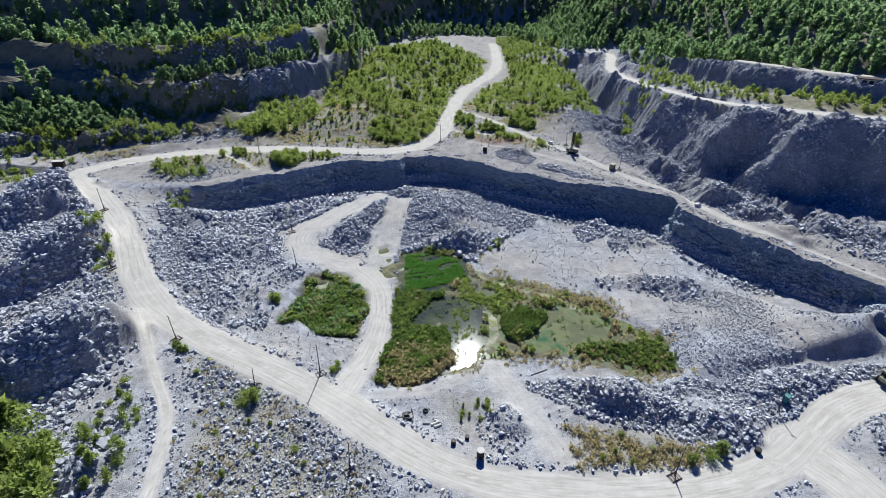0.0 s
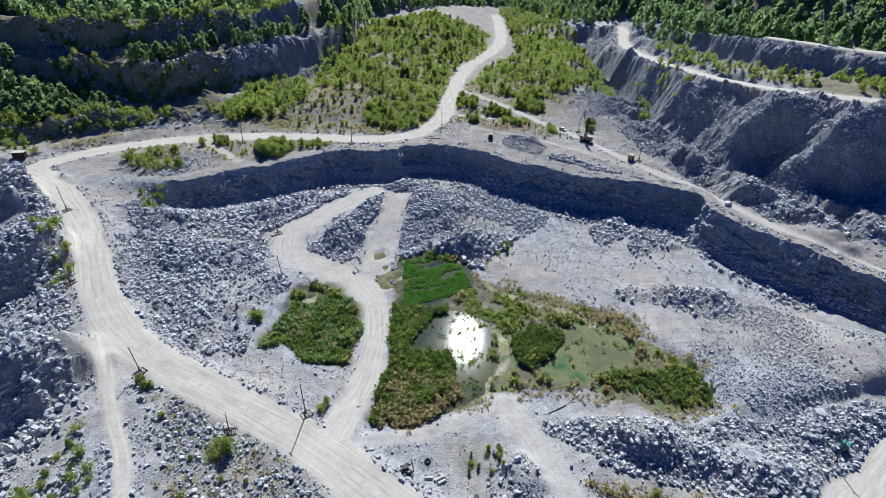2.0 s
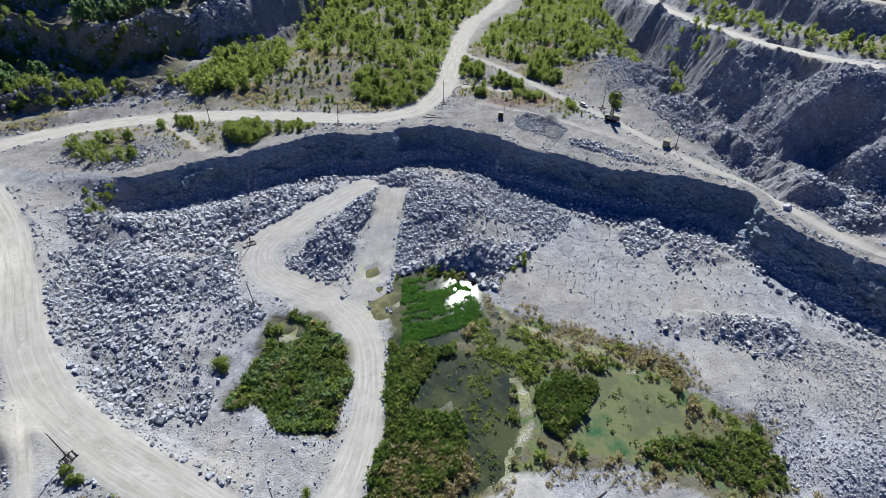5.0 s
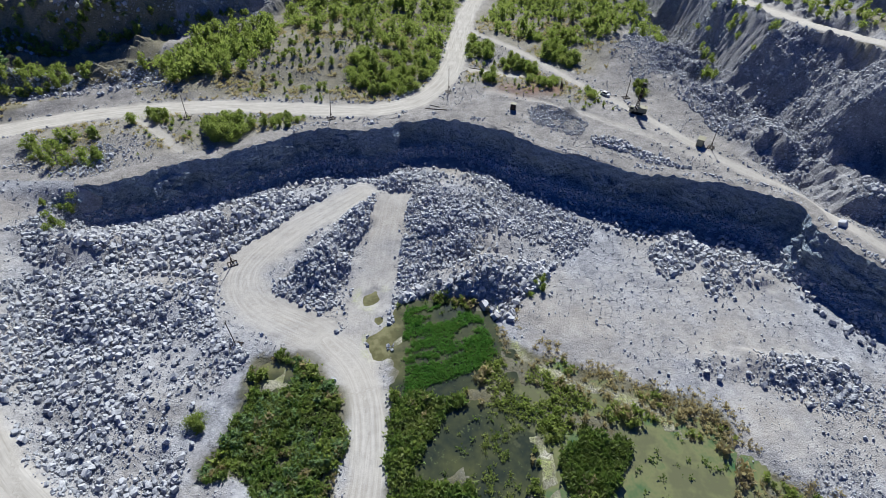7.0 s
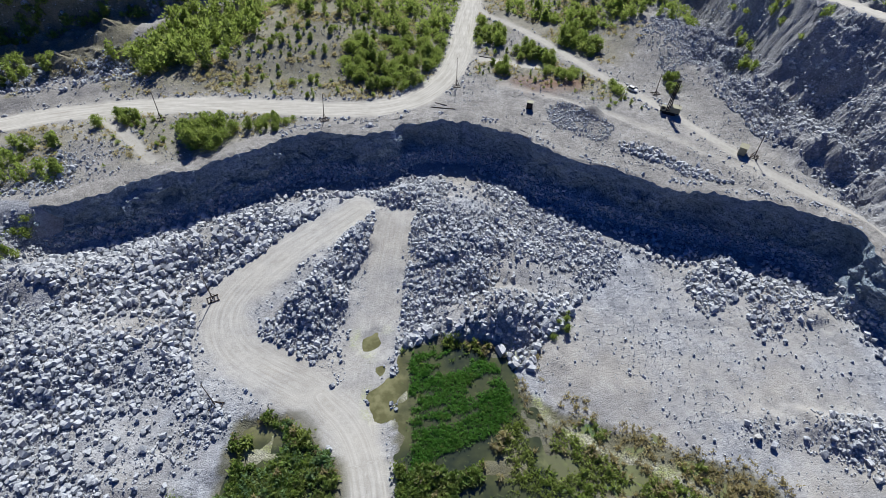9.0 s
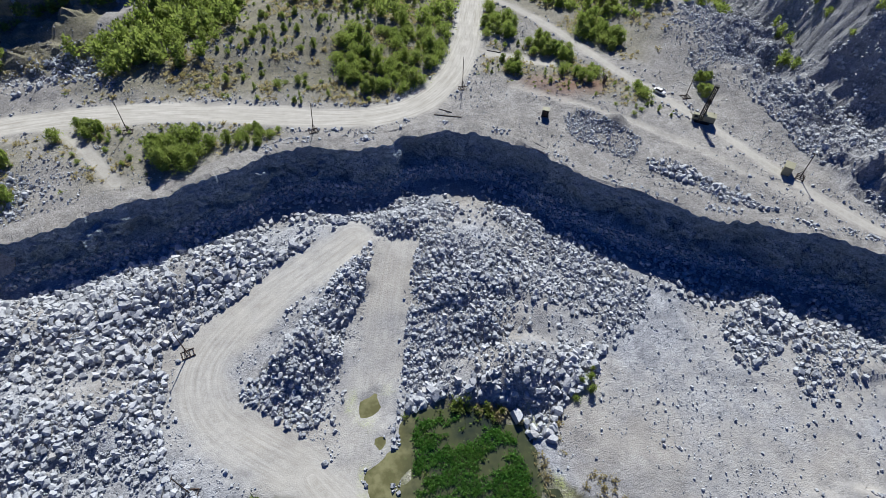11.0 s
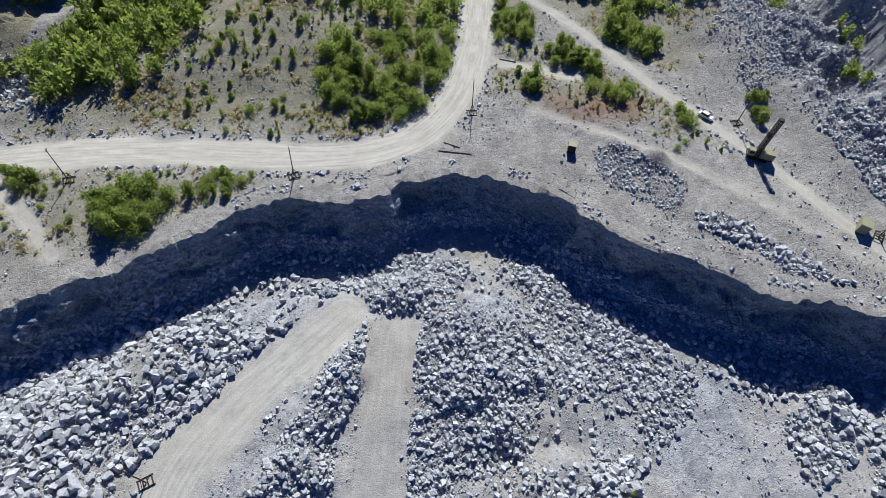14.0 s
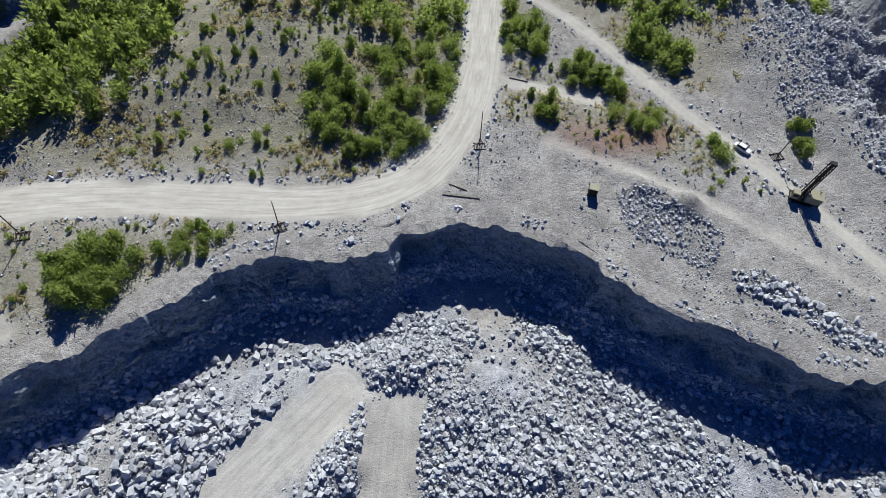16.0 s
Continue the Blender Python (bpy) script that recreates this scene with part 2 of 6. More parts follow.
# heaps of broken rock: x, y, half length, half width, turn, height
HEAPS = [(-30, 190, 19, 5.0, 62, 3.0), (-36, 174, 11, 7, 55, 3.8), (-17, 211, 9, 6, 10, 2.2), (2, 195, 27, 15, 105, 3.4), (6, 173, 16, 7.5, 20, 4.4),
         (-66, 194, 30, 8, 33, 2.4), (-78, 160, 16, 10, 30, 2.2), (-92, 178, 14, 9, 20, 2.5), (-60, 137, 14, 9, 110, 1.4),
         (44, 93, 17, 7, -18, 4.8), (68, 86, 12, 7, -20, 2.2), (90, 99, 17, 6, 20, 2.0), (16, 86, 7, 5, -40, 1.5),
         (-152, 178, 24, 14, 55, 10.0), (-120, 140, 26, 11, 60, 11.5), (-94, 98, 24, 10, 55, 13.0), (-112, 75, 18, 13, 40, 8.0), (-72, 66, 12, 5, 60, 2.2),
         (106, 190, 10, 6, -40, 3.2), (116, 178, 11, 7, -50, 3.5), (100, 215, 9, 7, -60, 3.0), (92, 250, 8, 6, 60, 2.0), (33, 242, 12, 4, -32, 1.3), (118, 160, 12, 7, -40, 2.2),
         (62, 189, 7, 4, 60, 1.0), (78, 176, 9, 5, 10, 0.9), (60, 148, 9, 3.5, 10, 0.8), (76, 146, 14, 5, -5, 1.2), (-135, 250, 9, 5, 30, 2.0), (-118, 262, 18, 6, 30, 2.4),
         (110, 82, 12, 7, 10, 2.5)]


def blend(x, y, lines, power=3.2):
    total, weight = np.zeros(x.shape), np.zeros(x.shape)
    for line in lines:
        d, z, _ = to_line(x, y, line)
        w = 1.0 / (d + 0.6) ** power
        total, weight = total + w * z, weight + w
    return total / weight


# ---------------------------------------------------------------- the ground: one sheet to the horizon
def spread(lo, hi, cell, far_lo, far_hi, growth=1.09):
    mid = list(np.arange(lo, hi + cell / 2, cell))
    a, s = [lo], cell
    while a[-1] > far_lo:
        s *= growth
        a.append(a[-1] - s)
    b, s = [mid[-1]], cell
    while b[-1] < far_hi:
        s *= growth
        b.append(b[-1] + s)
    return np.array(a[:0:-1] + mid + b[1:])


GX = spread(-180, 176, 0.95, -4300, 4300, 1.11)
GY = spread(58, 330, 0.88, -1500, 4300, 1.06)
X, Y = np.meshgrid(GX, GY)
low = inside(X, Y, DIVIDE)
bow = 8.0 * step(92, 125, np.abs(X)) * (1 - step(500, 800, Y))
lower_z, upper_z = blend(X, Y, LOWER), blend(X + bow * fbm(X, Y, 38, 3, 201), Y + bow * fbm(X, Y, 34, 3, 207), UPPER)

# the east slope: a stony bench at its foot below a steep scalloped face
xe, ye = X + 9 * fbm(X, Y, 30, 3, 301), Y + 8 * fbm(X, Y, 26, 3, 307)
east_face = inside(xe, ye, [q[:2] for q in EAST_FOOT] + [q[:2] for q in EAST_CREST[::-1]]) & ~low
foot_d, foot_h, _ = to_line(xe, ye, EAST_FOOT)
crest_d, crest_h, _ = to_line(xe, ye, EAST_CREST)
fall = foot_d / (foot_d + crest_d + 1e-6)
face_wide = np.clip(21.0 / (foot_d + crest_d + 1e-6), 0.42, 0.85)
face_low = np.clip(0.86 - face_wide + 0.62 * fbm(X, Y, 30, 3, 331), 0.16, 0.62)
face_at = np.clip((fall - face_low) / face_wide, 0, 1)
fall_h = 0.14 * fall + 0.86 * (0.3 * face_at + 0.7 * face_at * face_at * (3 - 2 * face_at))
upper_z = np.where(east_face, foot_h + (crest_h - foot_h) * fall_h, upper_z)

road_half = [(ROAD_NORTH, 4.4), (ROAD_WEST, 4.6), (ROAD_SOUTH_EAST, 7.0), (TRACK_SOUTH, 1.6), (CAUSEWAY, 3.4), (LOOP, 5.2), (RAMP, 5.0),
             (BENCH_TRACK, 1.8), (BENCH_TRACK_B, 1.8), (BENCH_TRACK_C, 1.3), (BENCH_TRACK_W, 1.6), (EAST_ROAD, 3.6), (EAST_ROAD_B, 3.0), (BANK_TRACK, 3.6), (BANK_TRACK_B, 1.8)]
edge_wobble = 0.9 * fbm(X, Y, 5.0, 3, 40) + 0.7 * fbm(X, Y, 17.0, 2, 45)
road, lane, dust = np.zeros(X.shape), np.full(X.shape, 50.0), np.zeros(X.shape)
for line, half in road_half:
    soft = smooth_line(line)
    d, z, _ = to_line(X, Y, soft)
    blur = 2.6 if line in (LOOP, RAMP) else 0.9
    on = 1 - step(-blur, blur, d - half + edge_wobble * min(1.0, half / 4) * (2.0 if line in (LOOP, RAMP) else 1.0))
    flat = 1 - step(half * 0.8, half * 1.9, d)
    strength = {id(CAUSEWAY): 0.8, id(LOOP): 0.68, id(RAMP): 0.34, id(BANK_TRACK): 0.5, id(BANK_TRACK_B): 0.35, id(BENCH_TRACK): 0.7, id(BENCH_TRACK_B): 0.75, id(BENCH_TRACK_C): 0.28, id(BENCH_TRACK_W): 0.5}.get(id(line), 1.0)
    if line in (ROAD_NORTH, BENCH_TRACK, BENCH_TRACK_B, BENCH_TRACK_C, BENCH_TRACK_W, EAST_ROAD, EAST_ROAD_B):
        upper_z = upper_z + (z - upper_z) * flat
        on = on * ~low
    else:
        lower_z = lower_z + (z - lower_z) * flat
        on = on * low
    lane = np.where((on * strength > road) & (on > 0.02), d, lane)
    road = np.maximum(road, on * strength)
    dust = np.maximum(dust, 1 - step(half * 0.7, half * 2.4, d))
Z = np.where(low, lower_z, upper_z)

rough = np.zeros(X.shape)
for hx, hy, a, b, turn, high in HEAPS:
    c, s = math.cos(radians(turn)), math.sin(radians(turn))
    u, v = ((X - hx) * c + (Y - hy) * s) / a, (-(X - hx) * s + (Y - hy) * c) / b
    r = np.sqrt(u * u + v * v) + 0.18 * fbm(X, Y, 6, 3, int(hx + 500))
    rise = (1 - step(0.15, 1.1, r)) * (1 - 0.9 * road)
    Z = Z + high * rise
    rough = np.maximum(rough, 1 - step(0.7, 1.25, r))
rough = rough * (1 - road)

pond_in = np.maximum(edge_distance(X, Y, POND), edge_distance(X, Y, POND_WEST))
pool_in = np.full(X.shape, -50.0)                      # shallow silty pools at the causeway's head
for px, py, r in POOLS:
    pool_in = np.maximum(pool_in, r - np.hypot(X - px, Y - py))
pool_in = pool_in + 1.1 * fbm(X, Y, 2.6, 3, 321)
pond_in = np.maximum(pond_in + 1.2 * fbm(X, Y, 5, 3, 77), 1.6 * pool_in)
under = step(-1.5, 2.5, pond_in) * low
OPEN_WATER = [[(-10, 121), (-8, 128), (-2, 135), (9, 138), (18, 139), (13, 130), (11, 118), (14, 114), (9, 108), (1, 101), (-2, 102), (2, 106), (3.5, 117), (0, 125), (-4, 123)],
              [(23, 114), (27, 121), (33, 126), (34, 131), (39, 133), (47, 129), (51, 124), (48, 119), (39, 114), (31, 112)],
              [(-14, 165), (-4, 165), (6, 162), (9, 150), (4, 145), (-6, 141), (-13, 138)],
              [(-45, 147), (-40, 148), (-36, 144), (-40, 140)]]
open_water = np.full(X.shape, -50.0)
for poly in OPEN_WATER:
    open_water = np.maximum(open_water, edge_distance(X, Y, poly))
open_water = np.maximum(step(-0.8, 0.8, open_water + 2.2 * fbm(X, Y, 4.5, 4, 19)), step(-0.4, 0.4, pool_in))
marsh = WATER - 0.03 + 0.34 * fbm(X, Y, 3.5, 4, 23)
Z = Z * (1 - under) + (marsh * (1 - open_water) + (WATER - 0.35) * open_water) * under
CRUST = [(13, 131, 0), (15.5, 127, 0), (16, 119, 0), (13, 114.5, 0), (9, 107, 0), (2, 100.5, 0)]
CRUST_NORTH = [(8, 165, 0), (11.5, 158, 0), (13, 150, 0), (25, 142, 0), (32, 141, 0), (39, 136, 0), (44, 131, 0)]
pale = np.maximum(1 - step(0.2, 2.2, to_line(X, Y, CRUST)[0] + 1.8 * fbm(X, Y, 3, 3, 29)), 0.9 * (1 - step(0.3, 2.0, to_line(X, Y, CRUST_NORTH)[0] + 1.6 * fbm(X, Y, 3, 3, 30))))
pale = np.maximum(pale, 0.8 * (1 - step(0.2, 1.3, np.abs(pool_in + 0.7) + 0.5 * fbm(X, Y, 2.5, 3, 33))))
pale = np.maximum(pale, 0.8 * (1 - step(0, 4, 0.6 * np.hypot(X + 40, Y - 143) + 2 * fbm(X, Y, 3, 3, 35))))
pale = pale * step(-0.25, 0.25, fbm(X, Y, 4.5, 4, 39))
Z = np.where(low, np.maximum(Z, Z + (WATER + 0.06 + 0.10 * fbm(X, Y, 1.8, 3, 37) - Z) * (pale > 0.35) * under), Z)

# steep faces: mask for their relief and for the shade tinted into their colour
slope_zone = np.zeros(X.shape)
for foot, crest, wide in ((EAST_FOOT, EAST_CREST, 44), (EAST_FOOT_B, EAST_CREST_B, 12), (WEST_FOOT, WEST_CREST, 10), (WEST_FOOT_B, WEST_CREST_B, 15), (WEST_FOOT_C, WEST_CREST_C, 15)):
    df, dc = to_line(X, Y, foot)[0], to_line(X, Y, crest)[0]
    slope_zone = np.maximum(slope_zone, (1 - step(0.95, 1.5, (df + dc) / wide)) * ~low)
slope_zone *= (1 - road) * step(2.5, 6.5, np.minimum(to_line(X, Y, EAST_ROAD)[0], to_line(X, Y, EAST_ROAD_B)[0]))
plain_mask = edge_distance(X, Y, [(14, 168), (30, 148), (55, 140), (64, 120), (74, 130), (82, 150), (88, 178), (60, 190), (40, 180)])
dust = np.maximum(dust, 0.9 * step(-4, 5, plain_mask + 4 * fbm(X, Y, 9, 3, 371)))
calm = np.maximum(road, step(-3, 4, plain_mask) * 0.85)
Z = Z + fbm(X, Y, 9, 5, 3) * (0.55 * (1 - calm) + 0.05) * (1 - under)
Z = Z + (np.abs(fbm(X, Y, 3.2, 4, 9)) * 0.9 + np.abs(fbm(X, Y, 8.0, 3, 441)) * 2.0 - 0.4) * rough
crag = fbm(X, Y, 16, 5, 21)
ridge = 1 - 2 * np.abs(fbm(X, Y, 19, 4, 22))
Z = Z + slope_zone * (crag * 4.5 + 3.2 * ridge + 2.4 * np.abs(fbm(X, Y, 5, 4, 27)) - 2.0)
Z = Z + slope_zone * (1.6 * fbm(X, Y, 3.0, 3, 63) + 2.2 * np.abs(fbm(X, Y, 9.0, 4, 67)) - 0.6)
far_out = step(320, 900, np.hypot(X, Y - 200))
Z = Z + far_out * fbm(X, Y, 260, 4, 61) * 18

# vegetation cover by district, plus dark soil standing in for shade on the west terraces
green = np.zeros(X.shape)
GREEN_ZONES = [([(-120, 256), (-104, 246), (-70, 250), (-30, 247), (-12, 256), (-5, 290), (6, 345), (28, 400), (36, 470), (-40, 520), (-70, 400), (-82, 320)], 0.75),
               ([(8, 330), (6, 300), (22, 300), (40, 280), (54, 272), (68, 300), (80, 312), (96, 380), (100, 440), (50, 470), (46, 400), (18, 360)], 0.55),
               ([(-110, 232), (-90, 212), (-66, 220), (-48, 232), (-62, 236), (-90, 236)], 0.6),
               ([(0, 266), (20, 260), (44, 252), (48, 262), (30, 276), (10, 282)], 0.6), ([(-166, 236), (-190, 216), (-135, 222), (-120, 206), (-100, 200), (-106, 226)], 0.5),
               ([(-98, 118), (-112, 140), (-104, 158), (-120, 172), (-98, 136)], 0.5), ([(-70, 108), (-40, 92), (-20, 78), (-14, 60), (-50, 55), (-56, 84)], 0.45),
               ([(36, 84), (60, 76), (56, 70), (30, 72)], 0.6), ([(4, 84), (12, 92), (2, 92)], 0.5)]
for poly, amount in GREEN_ZONES:
    green = np.maximum(green, amount * step(-5, 6, edge_distance(X, Y, poly) + 4 * fbm(X, Y, 12, 3, 5)))
# wooded hills; low west terraces get dark soil in place of the slopes' shade
hill_and_shade = (~low) & ((Z > 52) | ((Z > 30) & (slope_zone < 0.2) & (road < 0.3)) | ((X < -112) & (Z > 12.8) & (Y > 226)))
green = np.maximum(green, hill_and_shade * 0.9)
green = green * (1 - road)
earth = (1 - step(0, 9, np.hypot((X - 29) * 0.55, Y - 258) + 4 * fbm(X, Y, 6, 3, 57))) * (1 - road)
wet = step(-0.4, 0.6, np.maximum(edge_distance(X, Y, POND), edge_distance(X, Y, POND_WEST)) + 2.4 * fbm(X, Y, 4, 3, 401)) * low * (1 - 0.8 * road)


def grid_mesh(name, xs, ys, height):
    ny, nx = height.shape
    co = np.empty((ny * nx, 3), np.float32)
    co[:, 0], co[:, 1], co[:, 2] = np.tile(xs, ny), np.repeat(ys, nx), height.ravel()
    i = (np.arange(ny - 1)[:, None] * nx + np.arange(nx - 1)[None, :]).ravel()
    quads = np.stack([i, i + 1, i + nx + 1, i + nx], 1)
    return raw_mesh(name, co, quads)


def raw_mesh(name, co, faces):
    """A mesh from arrays: coordinates, and faces all with the same number of corners."""
    me = bpy.data.meshes.new(name)
    n, k = faces.shape
    me.vertices.add(len(co))
    me.vertices.foreach_set("co", np.ascontiguousarray(co, np.float32).ravel())
    me.loops.add(n * k)
    me.loops.foreach_set("vertex_index", np.ascontiguousarray(faces, np.int32).ravel())
    me.polygons.add(n)
    me.polygons.foreach_set("loop_start", np.arange(0, n * k, k, dtype=np.int32))
    me.update(calc_edges=True)
    me.validate()
    me.polygons.foreach_set("use_smooth", np.zeros(len(me.polygons), bool))
    return me


def channel(me, name, values):
    a = me.attributes.new(name, "FLOAT", "POINT")
    a.data.foreach_set("value", np.ascontiguousarray(values, np.float32).ravel())


def lookup(grid, x, y):
    """A grid's value at any place, as the ground's faces run."""
    x, y = np.asarray(x, float), np.asarray(y, float)
    i = np.clip(np.searchsorted(GX, x) - 1, 0, len(GX) - 2)
    j = np.clip(np.searchsorted(GY, y) - 1, 0, len(GY) - 2)
    u = np.clip((x - GX[i]) / (GX[i + 1] - GX[i]), 0, 1)
    v = np.clip((y - GY[j]) / (GY[j + 1] - GY[j]), 0, 1)
    return (grid[j, i] * (1 - u) + grid[j, i + 1] * u) * (1 - v) + (grid[j + 1, i] * (1 - u) + grid[j + 1, i + 1] * u) * v


def ground_z(x, y):
    return float(lookup(Z, x, y))


# ---------------------------------------------------------------- materials
def material(name, rough_value=0.85, metal=0.0, spec=0.3):
    m = bpy.data.materials.new(name)
    m.use_nodes = True
    t = m.node_tree
    p = t.nodes["Principled BSDF"]
    p.inputs["Roughness"].default_value, p.inputs["Metallic"].default_value = rough_value, metal
    p.inputs["Specular IOR Level"].default_value = spec
    return m, t, p


def node(t, kind, **inputs):
    n = t.nodes.new(kind)
    for k, v in inputs.items():
        n.inputs[k.replace("_", " ")].default_value = v
    return n


def noise_of(t, coord, scale, detail=4.0, roughness=0.6):
    n = node(t, "ShaderNodeTexNoise", Scale=scale, Detail=detail, Roughness=roughness)
    t.links.new(coord, n.inputs["Vector"])
    return n.outputs["Fac"]


def ramp_of(t, value, stops):
    r = t.nodes.new("ShaderNodeValToRGB")
    while len(r.color_ramp.elements) < len(stops):
        r.color_ramp.elements.new(0.5)
    for e, (pos, c) in zip(r.color_ramp.elements, stops):
        e.position, e.color = pos, (*c, 1) if len(c) == 3 else c
    t.links.new(value, r.inputs["Fac"])
    return r.outputs["Color"]


def mixed(t, fac, a, b, how="MIX"):
    m = t.nodes.new("ShaderNodeMix")
    m.data_type, m.blend_type = "RGBA", how
    for sock, v in ((m.inputs["Factor"], fac), (m.inputs["A"], a), (m.inputs["B"], b)):
        if isinstance(v, (int, float)):
            sock.default_value = v
        elif isinstance(v, tuple):
            sock.default_value = (*v, 1)
        else:
            t.links.new(v, sock)
    return m.outputs["Result"]


def maths(t, op, a, b=0.0, clamp=False):
    m = t.nodes.new("ShaderNodeMath")
    m.operation, m.use_clamp = op, clamp
    for sock, v in zip(m.inputs, (a, b)):
        if isinstance(v, (int, float)):
            sock.default_value = v
        else:
            t.links.new(v, sock)
    return m.outputs[0]


def bump(t, p, height, strength, distance):
    b = node(t, "ShaderNodeBump", Strength=strength, Distance=distance)
    t.links.new(height, b.inputs["Height"])
    t.links.new(b.outputs["Normal"], p.inputs["Normal"])


def attr(t, name):
    a = t.nodes.new("ShaderNodeAttribute")
    a.attribute_name = name
    return a.outputs["Fac"]


def position(t):
    return t.nodes.new("ShaderNodeNewGeometry").outputs["Position"]


GREY_A, GREY_B, GREY_C = (0.165, 0.171, 0.192), (0.318, 0.325, 0.35), (0.45, 0.453, 0.473)


def make_ground_material():
    m, t, p = material("quarry_ground", 0.92, 0, 0.15)
    pos = position(t)
    big, mid, fine = noise_of(t, pos, 0.035, 4), noise_of(t, pos, 0.35, 6, 0.7), noise_of(t, pos, 2.6, 5, 0.75)
    def stones(scale):
        v = t.nodes.new("ShaderNodeTexVoronoi")
        v.inputs["Scale"].default_value = scale
        t.links.new(pos, v.inputs["Vector"])
        sep = t.nodes.new("ShaderNodeSeparateColor")
        t.links.new(v.outputs["Color"], sep.inputs[0])
        return v.outputs["Distance"], sep.outputs[0]
    grit, grit_tone = stones(1.5)
    sand, sand_tone = stones(4.6)
    gravel = ramp_of(t, mid, [(0.32, GREY_A), (0.52, GREY_B), (0.70, GREY_C)])
    pebble = ramp_of(t, sand_tone, [(0.0, (0.07, 0.073, 0.085)), (0.25, GREY_A), (0.7, GREY_C), (1.0, (0.58, 0.58, 0.59))])
    pebble = mixed(t, 0.4, pebble, ramp_of(t, grit_tone, [(0.0, (0.08, 0.083, 0.095)), (0.6, GREY_B), (1.0, (0.46, 0.46, 0.47))]))
    gravel = mixed(t, ramp_of(t, noise_of(t, pos, 0.16, 5, 0.7), [(0.38, (0.25, 0.25, 0.25)), (0.62, (0.75, 0.75, 0.75))]), gravel, pebble)
    gravel = mixed(t, ramp_of(t, big, [(0.42, (0, 0, 0)), (0.62, (1, 1, 1))]), gravel, mixed(t, 0.65, gravel, (0.325, 0.295, 0.255)))
    gravel = mixed(t, maths(t, "MULTIPLY", attr(t, "upper"), 0.92), gravel, mixed(t, 0.6, pebble, (0.265, 0.236, 0.195)))
    # slope faces: weathered rock, coloured darker and bluer to deepen their shade
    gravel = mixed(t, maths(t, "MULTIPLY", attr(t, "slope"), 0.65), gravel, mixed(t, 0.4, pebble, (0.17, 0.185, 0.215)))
    soil = mixed(t, mid, (0.17, 0.15, 0.10), (0.36, 0.325, 0.245))
    soil = mixed(t, ramp_of(t, fine, [(0.45, (0, 0, 0)), (0.62, (1, 1, 1))]), soil, (0.10, 0.105, 0.055))
    # plant cover, and the shade painted as soil on the west terraces
    cover = maths(t, "MULTIPLY", attr(t, "green"), maths(t, "ADD", mid, 0.55), True)
    col = mixed(t, cover, gravel, soil)
    lane = attr(t, "lane")
    comb = t.nodes.new("ShaderNodeCombineXYZ")
    t.links.new(lane, comb.inputs["X"])
    t.links.new(maths(t, "MULTIPLY", attr(t, "run"), 0.05), comb.inputs["Y"])
    streak = noise_of(t, comb.outputs[0], 1.6, 4, 0.7)
    chalk = mixed(t, ramp_of(t, streak, [(0.35, (0, 0, 0)), (0.65, (1, 1, 1))]), (0.32, 0.295, 0.25), (0.57, 0.545, 0.495))
    chalk = mixed(t, 0.35, chalk, ramp_of(t, mid, [(0.3, (0.33, 0.305, 0.27)), (0.7, (0.55, 0.525, 0.48))]))
    stretch = t.nodes.new("ShaderNodeMapping")
    stretch.inputs["Rotation"].default_value = (0, 0, radians(62))
    stretch.inputs["Scale"].default_value = (0.06, 1.1, 1)
    t.links.new(pos, stretch.inputs["Vector"])
    marks = noise_of(t, stretch.outputs[0], 1.0, 4, 0.65)
    col = mixed(t, maths(t, "MULTIPLY", ramp_of(t, marks, [(0.58, (0, 0, 0)), (0.72, (0.2, 0.2, 0.2))]), maths(t, "SUBTRACT", 1.0, attr(t, "upper"), True)), col, mixed(t, 0.5, col, (0.50, 0.48, 0.44)))
    dusty = maths(t, "MULTIPLY", attr(t, "dust"), ramp_of(t, mid, [(0.35, (0, 0, 0)), (0.7, (1, 1, 1))]))
    col = mixed(t, maths(t, "MULTIPLY", dusty, 0.6), col, (0.41, 0.385, 0.345))
    col = mixed(t, attr(t, "road"), col, chalk)
    moss = mixed(t, fine, (0.035, 0.045, 0.012), (0.10, 0.10, 0.035))
    mud = mixed(t, mid, moss, (0.16, 0.14, 0.09))
    col = mixed(t, maths(t, "MULTIPLY", attr(t, "wet"), maths(t, "ADD", mid, 0.35), True), col, mud)
    patchy = ramp_of(t, noise_of(t, pos, 0.2, 9, 0.74), [(0.34, (0.70, 0.71, 0.73)), (0.5, (0.99, 0.99, 0.99)), (0.66, (1.24, 1.25, 1.26))])
    col = mixed(t, maths(t, "SUBTRACT", maths(t, "SUBTRACT", 1.0, maths(t, "MULTIPLY", attr(t, "road"), 0.75)), maths(t, "MULTIPLY", attr(t, "dust"), 0.45), True), col, mixed(t, 1.0, col, patchy, "MULTIPLY"))
    col = mixed(t, maths(t, "MULTIPLY", attr(t, "earth"), maths(t, "ADD", mid, 0.35), True), col, (0.23, 0.135, 0.095))
    col = mixed(t, maths(t, "MULTIPLY", attr(t, "pale"), ramp_of(t, fine, [(0.42, (0.1, 0.1, 0.1)), (0.58, (1, 1, 1))]), True), col, mixed(t, ramp_of(t, noise_of(t, pos, 0.5, 4), [(0.4, (0, 0, 0)), (0.6, (1, 1, 1))]), (0.38, 0.42, 0.17), (0.60, 0.58, 0.48)))
    t.links.new(col, p.inputs["Base Color"])
